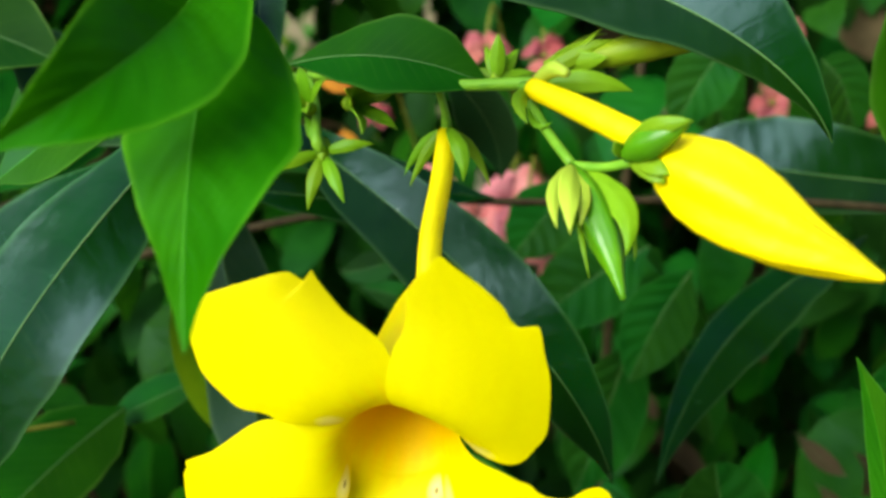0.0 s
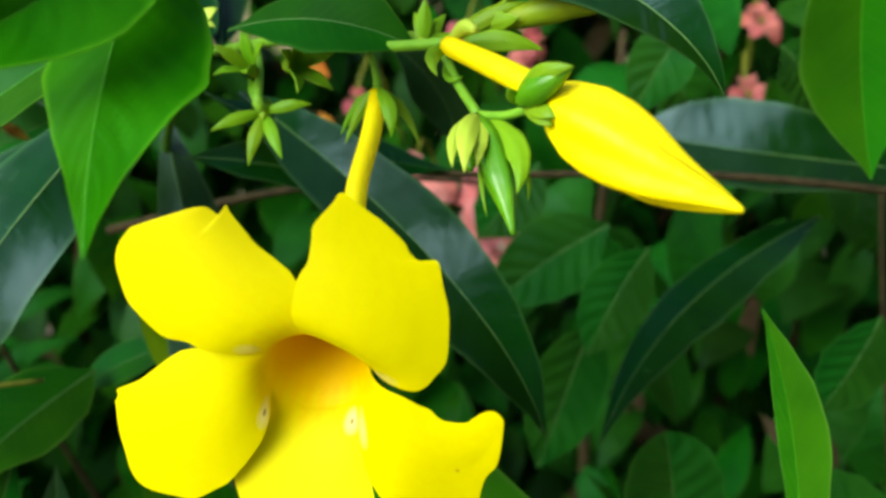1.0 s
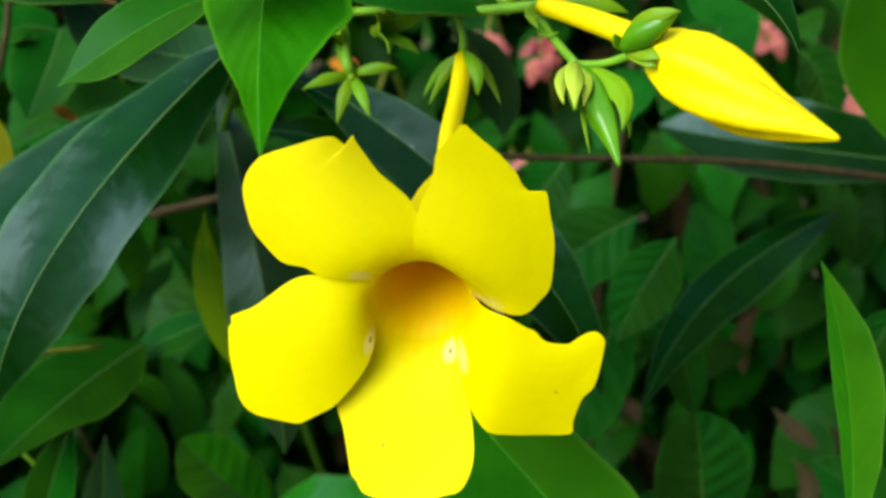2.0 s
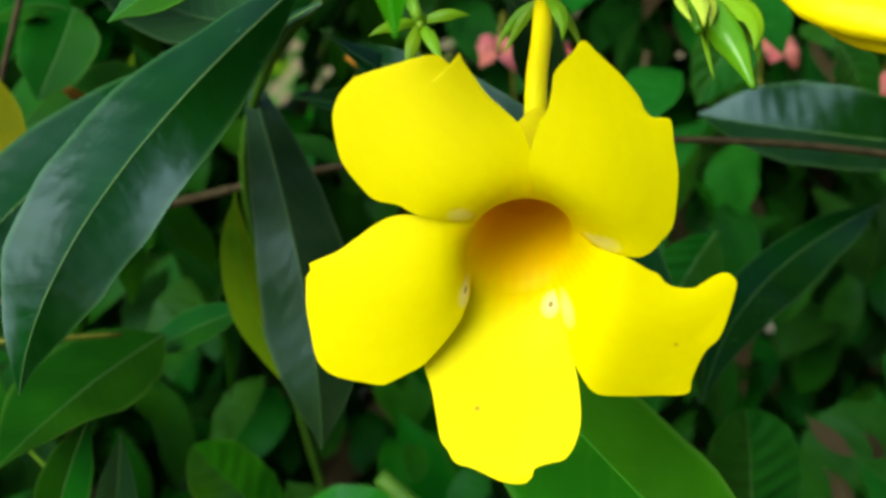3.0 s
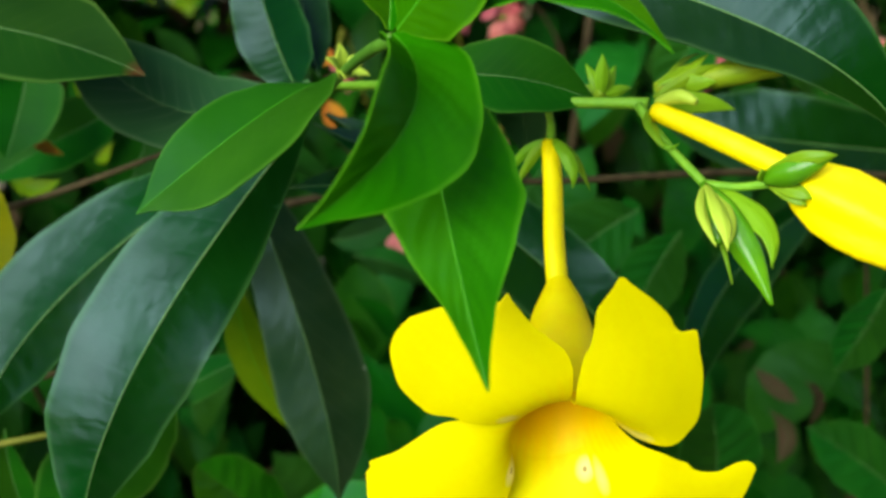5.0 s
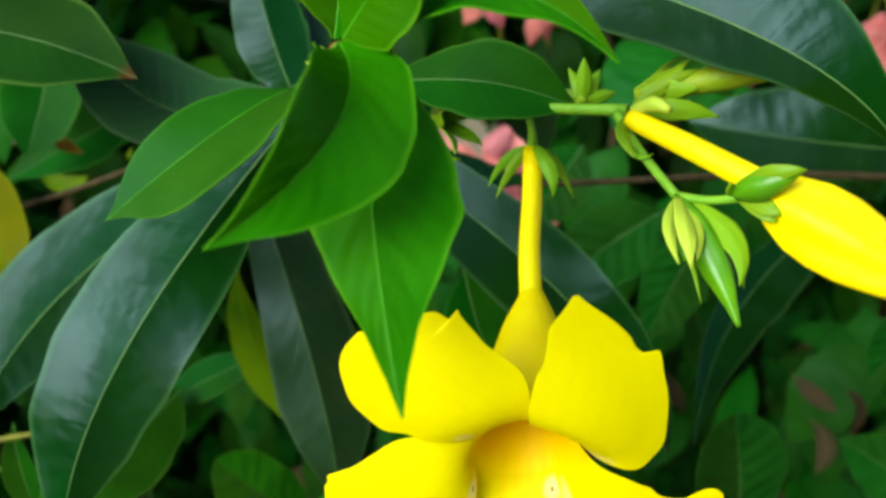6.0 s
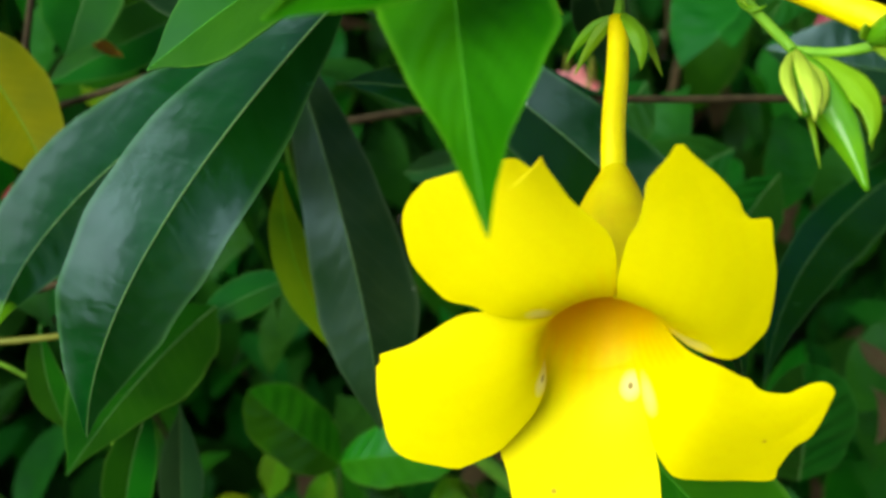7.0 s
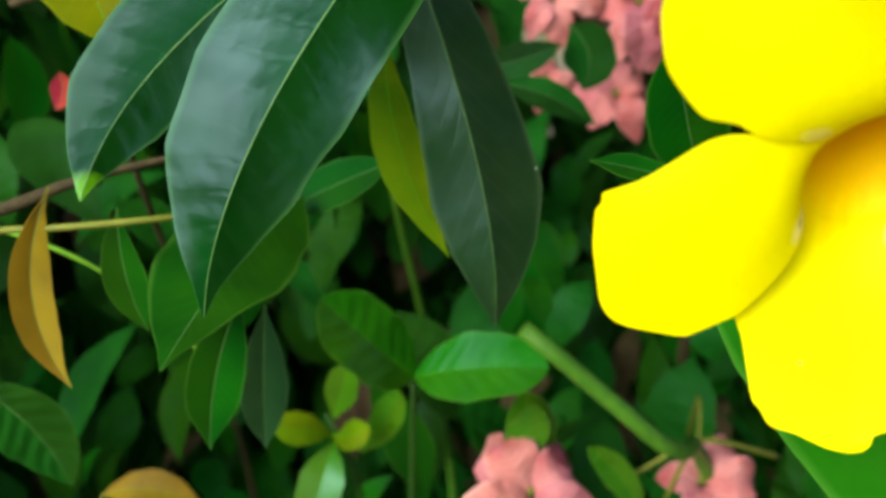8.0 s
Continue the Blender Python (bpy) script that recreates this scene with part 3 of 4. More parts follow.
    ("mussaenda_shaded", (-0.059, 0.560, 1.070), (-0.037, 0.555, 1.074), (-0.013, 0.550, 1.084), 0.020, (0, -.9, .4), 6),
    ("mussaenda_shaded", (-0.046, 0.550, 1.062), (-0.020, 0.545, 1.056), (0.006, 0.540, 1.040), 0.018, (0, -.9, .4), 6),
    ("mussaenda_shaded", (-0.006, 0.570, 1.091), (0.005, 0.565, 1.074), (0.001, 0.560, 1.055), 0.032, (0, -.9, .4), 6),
    ("mussaenda_withered", (0.218, 0.520, 0.969), (0.229, 0.510, 0.957), (0.242, 0.500, 0.949), 0.012, (0, -.9, .4), 16),
    ("mussaenda_withered", (0.232, 0.520, 0.934), (0.242, 0.510, 0.918), (0.229, 0.500, 0.904), 0.013, (-.3, -.9, .4), -20),
    ("mussaenda_withered", (0.244, 0.500, 0.965), (0.255, 0.500, 0.950), (0.250, 0.500, 0.929), 0.010, (.3, -.9, .4), 20),
    ("dry_red", (-0.269, 0.500, 1.086), (-0.269, 0.500, 1.077), (-0.274, 0.500, 1.067), 0.012, (0, -.9, .4), 10),
    ("dry_orange", (-0.068, 0.580, 1.187), (-0.057, 0.575, 1.186), (-0.045, 0.570, 1.179), 0.012, (0, -.9, .4), 6),
    ("dry_orange", (-0.054, 0.580, 1.157), (-0.051, 0.575, 1.148), (-0.046, 0.570, 1.137), 0.014, (0, -.9, .4), 6),
    ("mussaenda", (-0.292, 0.400, 0.968), (-0.272, 0.400, 0.946), (-0.260, 0.400, 0.914), 0.032, (.1, -.9, .4), 6),
    ("sapling", (-0.099, 0.470, 0.923), (-0.123, 0.460, 0.953), (-0.144, 0.455, 0.980), 0.040, (-.2, -.6, .8), 10),
    ("sapling", (-0.099, 0.470, 0.924), (-0.065, 0.455, 0.937), (-0.031, 0.446, 0.941), 0.038, (-.2, -.6, .8), 10),
    ("seedling", (-0.148, 0.500, 0.879), (-0.142, 0.495, 0.900), (-0.137, 0.490, 0.921), 0.020, (0, -.8, .6), 8),
    ("seedling_yellow", (-0.149, 0.500, 0.867), (-0.165, 0.490, 0.879), (-0.181, 0.485, 0.883), 0.020, (0, -.7, .7), 8),
    ("seedling_yellow", (-0.149, 0.500, 0.867), (-0.138, 0.490, 0.873), (-0.126, 0.485, 0.883), 0.018, (0, -.7, .7), 8),
    ("seedling", (-0.149, 0.500, 0.863), (-0.155, 0.480, 0.850), (-0.165, 0.470, 0.818), 0.027, (0, -.7, .7), 8),
    ("seedling", (-0.134, 0.510, 0.847), (-0.119, 0.505, 0.871), (-0.109, 0.500, 0.897), 0.020, (0, -.7, .7), 8),
    ("seedling", (-0.034, 0.490, 0.841), (-0.033, 0.490, 0.869), (-0.039, 0.490, 0.899), 0.030, (0, -.8, .6), 8),
    ("dry", (-0.218, 0.340, 1.082), (-0.229, 0.335, 1.045), (-0.218, 0.326, 1.012), 0.015, (.3, -.9, .1), 16),
    ("yellow_shaded", (-0.197, 0.470, 1.206), (-0.202, 0.458, 1.184), (-0.211, 0.450, 1.160), 0.040, (0.1, -.75, .65), 14),
    ("yellow_shaded", (-0.200, 0.475, 1.204), (-0.219, 0.470, 1.207), (-0.240, 0.460, 1.196), 0.034, (-.1, -.65, .75), 10),
    ("yellow_shaded", (-0.166, 0.495, 1.172), (-0.190, 0.485, 1.163), (-0.232, 0.475, 1.143), 0.038, (0, -.75, .65), 8),
    ("yellow_shaded", (-0.150, 0.500, 1.165), (-0.158, 0.490, 1.145), (-0.172, 0.480, 1.122), 0.030, (.2, -.75, .65), 8),
    ("yellow_green", (-0.169, 0.520, 1.142), (-0.171, 0.515, 1.167), (-0.180, 0.510, 1.190), 0.016, (.2, -.9, .3), 10),
    ("yellow_lime", (-0.243, 0.550, 1.130), (-0.228, 0.545, 1.121), (-0.212, 0.540, 1.127), 0.012, (0, -.7, .7), 8),
    ("yellow_lime", (-0.204, 0.600, 1.190), (-0.203, 0.595, 1.176), (-0.206, 0.590, 1.165), 0.010, (.2, -.9, .3), 8),
    ("yellow_lime", (-0.200, 0.580, 1.128), (-0.189, 0.575, 1.133), (-0.178, 0.570, 1.141), 0.012, (0, -.7, .7), 8),
    ("dry_orange", (-0.206, 0.468, 1.168), (-0.197, 0.462, 1.163), (-0.187, 0.460, 1.158), 0.006, (0, -.8, .6), 14),
    ("seedling", (0.032, 0.470, 0.818), (0.017, 0.465, 0.852), (-0.006, 0.460, 0.881), 0.018, (0.2, -.9, .4), 12),
    ("seedling", (-0.058, 0.490, 0.843), (-0.038, 0.485, 0.870), (-0.036, 0.480, 0.897), 0.024, (0, -.8, .6), 8),
    ("dry", (-0.270, 0.450, 0.868), (-0.241, 0.445, 0.876), (-0.212, 0.440, 0.864), 0.020, (0, -.6, .8), 12),
    ("yellow_shrub", (-0.246, 0.410, 1.188), (-0.218, 0.400, 1.149), (-0.205, 0.390, 1.118), 0.037, (.1, -.9, .4), 6),
]

crinkled_shrub = thing("mussaenda_shrub", (0.16, 0.62, 0.0), "shrub with crinkled oval leaves and pink bracts", "shrub")
small_shrub = thing("small_leaved_shrub", (-0.1, 0.56, 0.0), "low shrub with small glossy rounded leaves", "shrub")
yellow_shrub = thing("yellow_leaved_shrub", (-0.28, 0.46, 0.0), "thin shrub with spotted yellow and dry leaves", "shrub")
HOMES = {"allamanda": shrub, "mussaenda": crinkled_shrub, "seedling": small_shrub, "sapling": small_shrub, "dry": yellow_shrub, "yellow": yellow_shrub}
for n, (kind, base, mid, tip, width, facing, fold, *more) in enumerate(LEAVES):
    mat, rib, outline = KINDS[kind]
    extra = dict(more[0]) if more else {}
    if kind == "mussaenda":
        extra = {"crinkle": 0.022, "rows": 44, "half": 7, **extra}
    if kind == "sapling":
        extra = {"crinkle": 0.010, "laterals": 14, "rows": 44, "half": 7, **extra}
    if kind in ("allamanda_young", "allamanda_folded"):
        extra = {"crinkle": 0.008, "laterals": 22, "rows": 56, "half": 9, "wave": 0.025, **extra}
    if kind in ("allamanda_dark", "allamanda_lime", "allamanda_worn"):
        extra = {"crinkle": 0.0032, "laterals": 34, "slant": 0.06, "curl": 3, "rows": 64, "half": 8, "wave": 0.03, **extra}
    leaf(HOMES[kind.split("_")[0]], mat, base, mid, tip, width, facing, fold, rib, LABELS.get(kind, ""), **{"outline": outline, "seed": n, **extra})


# ---- the open flower ----
MOUTH, NECK = np.array((-0.008, 0.208, 1.127)), np.array((0.000, 0.238, 1.157))


def flower_point(x, z, y):
    return np.array((x / 1000, y / 1000, 1.130 + z / 1000))


def mouth_depth(z):
    """Depth in mm of the throat's rim at a height in mm: the mouth looks forward and down."""
    return 208 - 0.62 * (z + 3)


RIM = ((0, 0.10, 0.25, 0.5, 0.8, 1.0), (1.0, 0.92, 0.87, 0.80, 0.54, 0.26))


def bell_point(turn, deep, grow=1.0):
    """A point on the trumpet's wall: turn round its axis, deep from 0 at the rim to 1 at the neck."""
    r = np.interp(deep, *RIM) * grow
    x, z = 13.5 * math.cos(turn) * r, 13.0 * math.sin(turn) * r
    return MOUTH + (NECK - MOUTH) * deep + np.array((x, mouth_depth(-3 + z) - 208, z)) / 1000


def calmed(line, reach):
    """The line with its small notches smoothed away."""
    out = line.copy()
    for k in range(len(line)):
        n = min(reach, k, len(line) - 1 - k)
        out[k] = line[k - n : k + n + 1].mean(0)
    return out


def petal(parent, one, two, lean, bow=3.0, recurve=3.0, lift=(0.0, 0.0), rows=96, cols=28, mat=PETAL):
    """A petal between two edges that run from the throat's rim to the tip (x, z in mm from the flower's middle); lean gives the depth of its plane and how it changes with x and z; its foot lines the throat."""
    a, b = smooth_line(one, rows), smooth_line(two, rows)
    soft_a, soft_b = calmed(a, 14), calmed(b, 14)
    centre = np.array((-8.0, -3.0))
    ang = [math.atan2((p[1] + 3) / 13.0, (p[0] + 8) / 13.5) for p in (a[0], b[0])]
    if ang[1] - ang[0] > math.pi:
        ang[1] -= 2 * math.pi
    if ang[0] - ang[1] > math.pi:
        ang[1] += 2 * math.pi
    turns = np.linspace(*ang, cols)
    rim = [centre + np.array((13.5 * math.cos(g), 13.0 * math.sin(g))) for g in turns]
    verts, uvs, inner = [], [], 12
    for i in range(inner):
        deep = 0.5 * (1 - i / inner)
        for j in range(cols):
            verts.append(bell_point(turns[j], deep, 0.97))
            uvs.append((-deep, j / (cols - 1)))
    for i in range(rows):
        s = i / (rows - 1)
        for j in range(cols):
            w = j / (cols - 1)
            p = (1 - w) * soft_a[i] + w * soft_b[i] + (a[i] - soft_a[i]) * (1 - w) ** 6 + (b[i] - soft_b[i]) * w**6
            p = p + (rim[j] - ((1 - w) * a[0] + w * b[0])) * (1 - s) ** 2
            near = mouth_depth(rim[j][1])
            ease = 1 - (1 - s) ** 1.6
            y = near + (lean[0] + lean[1] * p[0] + lean[2] * p[1] - near) * ease - bow * 4 * w * (1 - w) * 5.4 * s * (1 - s) ** 1.5 + recurve * s**4 - (lift[0] * (1 - w) + lift[1] * w) * (s / 0.25) * math.exp(1 - s / 0.25) * (1 - s)
            y += (0.6 * math.sin(7 * w + 5 * s) * s + 0.3 * math.sin(15 * s + 3 * w + lean[0]) * abs(2 * w - 1) ** 2 + 0.12 * math.sin(23 * w + 2 * s) * s * s) * (1 - s)
            verts.append(flower_point(p[0], p[1], y))
            uvs.append((s, w))
    ob = mesh_object("petal", verts, grid_faces(inner + rows, cols), mat, parent, uvs)
    crisp(ob)
    solid = ob.modifiers.new("thickness", "SOLIDIFY")
    solid.thickness, solid.offset = 0.0002, 0.0
    return ob


def wall(name, mat, parent, first, grow, label):
    verts, uvs, rows, sides = [], [], 18, 44
    for i in range(rows):
        deep = first + (1 - first) * i / (rows - 1)
        for k in range(sides):
            verts.append(bell_point(2 * math.pi * k / sides, deep, grow))
            uvs.append((deep, k / sides))
    return mesh_object(name, verts, grid_faces(rows, sides, True), mat, parent, uvs, label)


flower = wall("flower", THROAT, shrub, 0.02, 1.0, "open yellow trumpet flower with an orange throat")
wall("bell", TUBE, flower, 0.05, 1.05, "yellow outside of the trumpet")
petal(flower, ((-7.5, 9.5), (-8, 17), (-8.5, 22), (-10.5, 26.5), (-14, 30), (-18, 33.5), (-21, 37.5), (-23.5, 41), (-24.5, 43), (-25, 40.5), (-26.5, 40.5), (-28.5, 42), (-30, 42.5), (-33.5, 42), (-38.5, 40.5), (-43.5, 39), (-48, 37.5)), ((-20.5, 4.5), (-26.5, 5), (-34.5, 6.5), (-38.5, 8.5), (-43.5, 9.5), (-46.5, 12), (-51, 18), (-52.5, 23.5), (-53, 29), (-51.5, 33.5), (-48, 37.5)), (199.2, -0.086, -0.117), 1.2, 0.3, (6.0, 3.0))
petal(flower, ((-7.5, 9.5), (-9.5, 17.5), (-9, 22.5), (-7.5, 27.5), (-5.5, 30.5), (-4.5, 35), (-4, 38.5), (-2, 41), (0.5, 43.5), (2, 45.5), (3.5, 45.5)), ((3, 0.5), (5.5, -1), (9, -2.5), (15, -3.5), (18.5, -2.5), (21.5, 0.5), (24, 3.5), (25, 8), (25.5, 16), (24.5, 22.5), (23.5, 28.5), (20.5, 28), (17.5, 30.5), (16, 33.5), (12, 38), (8.5, 41), (5.5, 43.5), (3.5, 45.5)), (187.8, 0.207, 0.085), 1.2, 0.3, (11.0, 10.0))
petal(flower, ((-20.5, 4.5), (-26.5, 5), (-34.5, 6), (-39.5, 5.5), (-43.5, 3.5), (-48, 0), (-52.5, -3.5), (-56.5, -5.5), (-59.5, -7), (-59, -8), (-60.5, -10.5)), ((-17.5, -7), (-18, -12.5), (-19, -16), (-21, -20), (-24, -24), (-27.5, -28), (-31, -31.5), (-34.5, -33.5), (-39, -36), (-41.5, -37), (-47, -36.5), (-53, -35.5), (-56.5, -33.5), (-58.5, -30), (-59.5, -24.5), (-60.5, -18.5), (-60.5, -12.5), (-60.5, -10.5)), (196.1, -0.206, -0.057), 1.5, 0.3, (1.0, 4.5), mat=DOTTED_PETAL)
petal(flower, ((3, 0.5), (6.5, -1.5), (13, -3), (18, -5.5), (20.5, -6.5), (22.5, -8.5), (25, -9.5), (29, -9.5), (31, -8), (33.5, -6), (36, -5.5), (38, -7.5), (38, -10.5)), ((1.5, -13), (3, -22.5), (4.5, -29), (7, -34.5), (10.5, -38.5), (16.5, -39), (24.5, -38.5), (32, -37.5), (32.5, -33), (34, -26), (36.5, -22), (37.5, -17), (38, -10.5)), (190.3, -0.178, -0.301), 1.5, 0.3, (12.0, 9.0))
petal(flower, ((-19.5, -7), (-24, -18), (-30, -27.5), (-31, -33), (-29.5, -38.5), (-28.5, -44.5), (-27.5, -50.5), (-26, -52.5), (-24, -55.5), (-19.5, -56.5), (-14, -58.5), (-10, -59), (-7.5, -58.5)), ((2.5, -11.5), (3, -21.5), (5, -30.5), (6, -37), (6, -44), (4.5, -49), (2, -52.5), (-1, -53.5), (-5, -54.5), (-6, -57), (-7.5, -58.5)), (205.4, -0.255, 0.217), 1, 0.3, (-1.0, 5.0), mat=DOTTED_PETAL)
CALYX = np.array((0.0063, 0.270, 1.1915))
tube("tube", (NECK + unit(MOUTH - NECK) * 0.002, (0.001, 0.246, 1.168), (0.0042, 0.259, 1.180), CALYX), (0.0033, 0.0031, 0.0030, 0.0028), TUBE, flower, 20, 14, "slender golden yellow tube")


def calyx(parent, where, axis, size, spread=0.5, count=5, phase=0.0, width=0.36, mat=SEPAL):
    """Pointed sepals round a foot, along an axis."""
    axis = unit(axis)
    one = unit(np.cross(axis, (0.2, 0.9, 0.3)))
    two = np.cross(axis, one)
    for k in range(count):
        a = 2 * math.pi * k / count + phase
        out = math.cos(a) * one + math.sin(a) * two
        base = np.asarray(where) + out * size * 0.08
        mid = np.asarray(where) + axis * size * 0.5 + out * size * (0.12 + 0.35 * spread)
        tip = np.asarray(where) + axis * size * (1.0 - 0.35 * spread) + out * size * (0.12 + 0.85 * spread)
        v, f, uv, _ = leaf_blade(base, mid, tip, size * width, -out + axis * 0.3, 12, "lance", 12, 3, 0.03, seed=k)
        ob = mesh_object("sepal", v, f, mat, parent, uv)
        solid = ob.modifiers.new("thickness", "SOLIDIFY")
        solid.thickness, solid.offset = 0.0004, 0.0


def sepal(parent, base, mid, tip, width, facing=(0.0, -0.95, 0.2), fold=-18, mat=None):
    v, f, uv, _ = leaf_blade(base, mid, tip, width, facing, fold, "lance", 16, 4, 0.03, seed=int(tip[0] * 1e4) % 7)
    ob = mesh_object("sepal", v, f, mat or SEPAL, parent, uv)
    solid = ob.modifiers.new("thickness", "SOLIDIFY")
    solid.thickness, solid.offset = 0.0005, 0.0


for base, mid, tip, width in (
    ((0.0055, 0.2705, 1.1925), (0.0003, 0.2715, 1.1858), (-0.0049, 0.2725, 1.1762), 0.0036),
    ((0.0066, 0.2675, 1.1930), (0.0100, 0.2600, 1.1872), (0.0102, 0.2585, 1.1795), 0.0050),
    ((0.0080, 0.2690, 1.1920), (0.0138, 0.2680, 1.1860), (0.0182, 0.2662, 1.1762), 0.0032),
    ((0.0050, 0.2720, 1.1920), (-0.0015, 0.2760, 1.1865), (-0.0065, 0.2780, 1.1785), 0.0034),
    ((0.0070, 0.2730, 1.1920), (0.0100, 0.2790, 1.1860), (0.0110, 0.2800, 1.1790), 0.0040),
):
    sepal(flower, base, mid, tip, width)

# ---- buds and stalks ----
bud = tube("flower_bud", ((0.050, 0.205, 1.1955), (0.060, 0.196, 1.188), (0.072, 0.184, 1.1795), (0.0865, 0.1725, 1.1735)), (0.0032, 0.0068, 0.0088, 0.0092, 0.0086, 0.0070, 0.0050, 0.0030, 0.0006), BUD, shrub, 48, 40, "large closed yellow flower bud", 0.10, 0.9)
tube("tube", ((0.0275, 0.238, 1.206), (0.038, 0.222, 1.2015), (0.052, 0.2035, 1.1945)), (0.0027, 0.0032, 0.0034), BUD, bud, 14, 14, "slender yellow tube")
for base, mid, tip, width in (
    ((0.0320, 0.2440, 1.2065), (0.0430, 0.2410, 1.2068), (0.0532, 0.2417, 1.2040), 0.0062),
    ((0.0310, 0.2460, 1.2080), (0.0410, 0.2450, 1.2140), (0.0506, 0.2454, 1.2167), 0.0045),
    ((0.0310, 0.2480, 1.2080), (0.0420, 0.2560, 1.2160), (0.0500, 0.2600, 1.2178), 0.0018),
    ((0.0275, 0.2410, 1.2055), (0.0235, 0.2300, 1.2035), (0.0246, 0.2233, 1.1990), 0.0042),
    ((0.0265, 0.2380, 1.2010), (0.0275, 0.2300, 1.1978), (0.0311, 0.2290, 1.1985), 0.0017),
):
    sepal(bud, base, mid, tip, width)
tube("young_bud", ((0.0290, 0.2400, 1.2080), (0.0320, 0.2320, 1.2108), (0.0345, 0.2270, 1.2100)), (0.0014, 0.0019, 0.0021, 0.0010), PALE_BUD, bud, 12, 10)
pale = tube("flower_bud", ((0.032, 0.250, 1.210), (0.048, 0.246, 1.213), (0.062, 0.243, 1.2165), (0.074, 0.240, 1.2165)), (0.0018, 0.0022, 0.0034, 0.0045, 0.0042, 0.0012), OLIVE_BUD, shrub, 24, 14, "pale greenish yellow bud")
calyx(pale, (0.032, 0.250, 1.210), (0.9, -0.1, 0.15), 0.018, 0.35)

FORK = np.array((0.0345, 0.219, 1.1895))
stalk = tube("stalk", ((-0.058, 0.335, 1.203), (-0.030, 0.300, 1.207), (0.005, 0.266, 1.2055), (0.029, 0.247, 1.2065)), (0.0017, 0.0016, 0.0015, 0.0018), STALK, shrub, 24, 8, "green flower stalk")
tube("stalk", ((0.026, 0.247, 1.206), (0.029, 0.233, 1.198), FORK), (0.0015, 0.0013, 0.0013), STALK, shrub, 12, 8)
tube("stalk", (FORK, (0.041, 0.212, 1.190), (0.0475, 0.205, 1.1925)), (0.0012, 0.0011, 0.0013), STALK, shrub, 10, 8)
tube("stalk", ((0.004, 0.268, 1.2055), (0.006, 0.268, 1.198), CALYX), (0.0012, 0.0012, 0.0018), STALK, shrub, 8, 8)
bract = tube("flower_bud", ((0.0435, 0.2035, 1.1940), (0.0490, 0.1965, 1.1982), (0.0540, 0.1918, 1.2020)), (0.0016, 0.0030, 0.0036, 0.0030, 0.0018, 0.0004), GREEN_BUD, shrub, 18, 12, "small green bud", 0.06)
young = tube("flower_bud", (FORK, (0.0368, 0.2090, 1.1835), (0.0393, 0.1985, 1.1745), (0.0410, 0.1905, 1.1655)), (0.0010, 0.0024, 0.0034, 0.0038, 0.0039, 0.0036, 0.0026, 0.0014, 0.0005), GREEN_BUD, shrub, 30, 20, "glossy green bud", 0.08, 0.6)
for base, mid, tip, width in (
    ((0.0362, 0.2160, 1.1885), (0.0428, 0.2010, 1.1830), (0.0420, 0.1945, 1.1740), 0.0066),
    ((0.0355, 0.2170, 1.1870), (0.0345, 0.2060, 1.1770), (0.0355, 0.2010, 1.1675), 0.0015),
    ((0.0385, 0.2180, 1.1870), (0.0445, 0.2060, 1.1790), (0.0450, 0.1990, 1.1715), 0.0022),
):
    sepal(young, base, mid, tip, width)
tiny = tube("flower_bud", (FORK, (0.0328, 0.2090, 1.1842), (0.0318, 0.2020, 1.1785)), (0.0012, 0.0022, 0.0026, 0.0022, 0.0008), GREEN_BUD, shrub, 16, 14, "small pale green bud", 0.05)
for base, mid, tip, width in (
    ((0.0345, 0.2170, 1.1895), (0.0288, 0.2060, 1.1858), (0.0277, 0.1955, 1.1803), 0.0040),
    ((0.0345, 0.2165, 1.1898), (0.0314, 0.2015, 1.1868), (0.0303, 0.1946, 1.1790), 0.0056),
    ((0.0350, 0.2160, 1.1890), (0.0345, 0.2035, 1.1855), (0.0332, 0.1990, 1.1795), 0.0040),
):
    sepal(tiny, base, mid, tip, width, mat=PALE_BUD)
for base, mid, tip, width in (
    ((0.0435, 0.2040, 1.1945), (0.0480, 0.1945, 1.2005), (0.0545, 0.1912, 1.2022), 0.0052),
    ((0.0445, 0.2030, 1.1932), (0.0480, 0.1960, 1.1925), (0.0510, 0.1940, 1.1910), 0.0042),
    ((0.0445, 0.2030, 1.1925), (0.0480, 0.1965, 1.1908), (0.0500, 0.1950, 1.1890), 0.0036),
    ((0.0440, 0.2045, 1.1940), (0.0418, 0.2020, 1.1955), (0.0408, 0.2005, 1.1975), 0.0030),
):
    sepal(bract, base, mid, tip, width)

STAR = np.array((-0.0305, 0.279, 1.186))
tube("stalk", ((-0.036, 0.302, 1.206), (-0.033, 0.290, 1.199), (-0.032, 0.278, 1.190), STAR), (0.0012, 0.0012, 0.0015, 0.0022), STALK, shrub, 10, 8)
spent = tube("spent_flower_head", (STAR + np.array((0, 0.004, 0.003)), STAR, STAR + np.array((0, -0.003, -0.002))), (0.0016, 0.0026, 0.0020, 0.0005), SEPAL, shrub, 8, 10, "spent star-shaped green calyx")
for tip, width in (((-0.0461, 0.2730, 1.1812), 0.0042), ((-0.0351, 0.2720, 1.1702), 0.0046), ((-0.0240, 0.2690, 1.1724), 0.0044), ((-0.0150, 0.2780, 1.1880), 0.0040), ((-0.0360, 0.2860, 1.1960), 0.0040)):
    tip = np.array(tip)
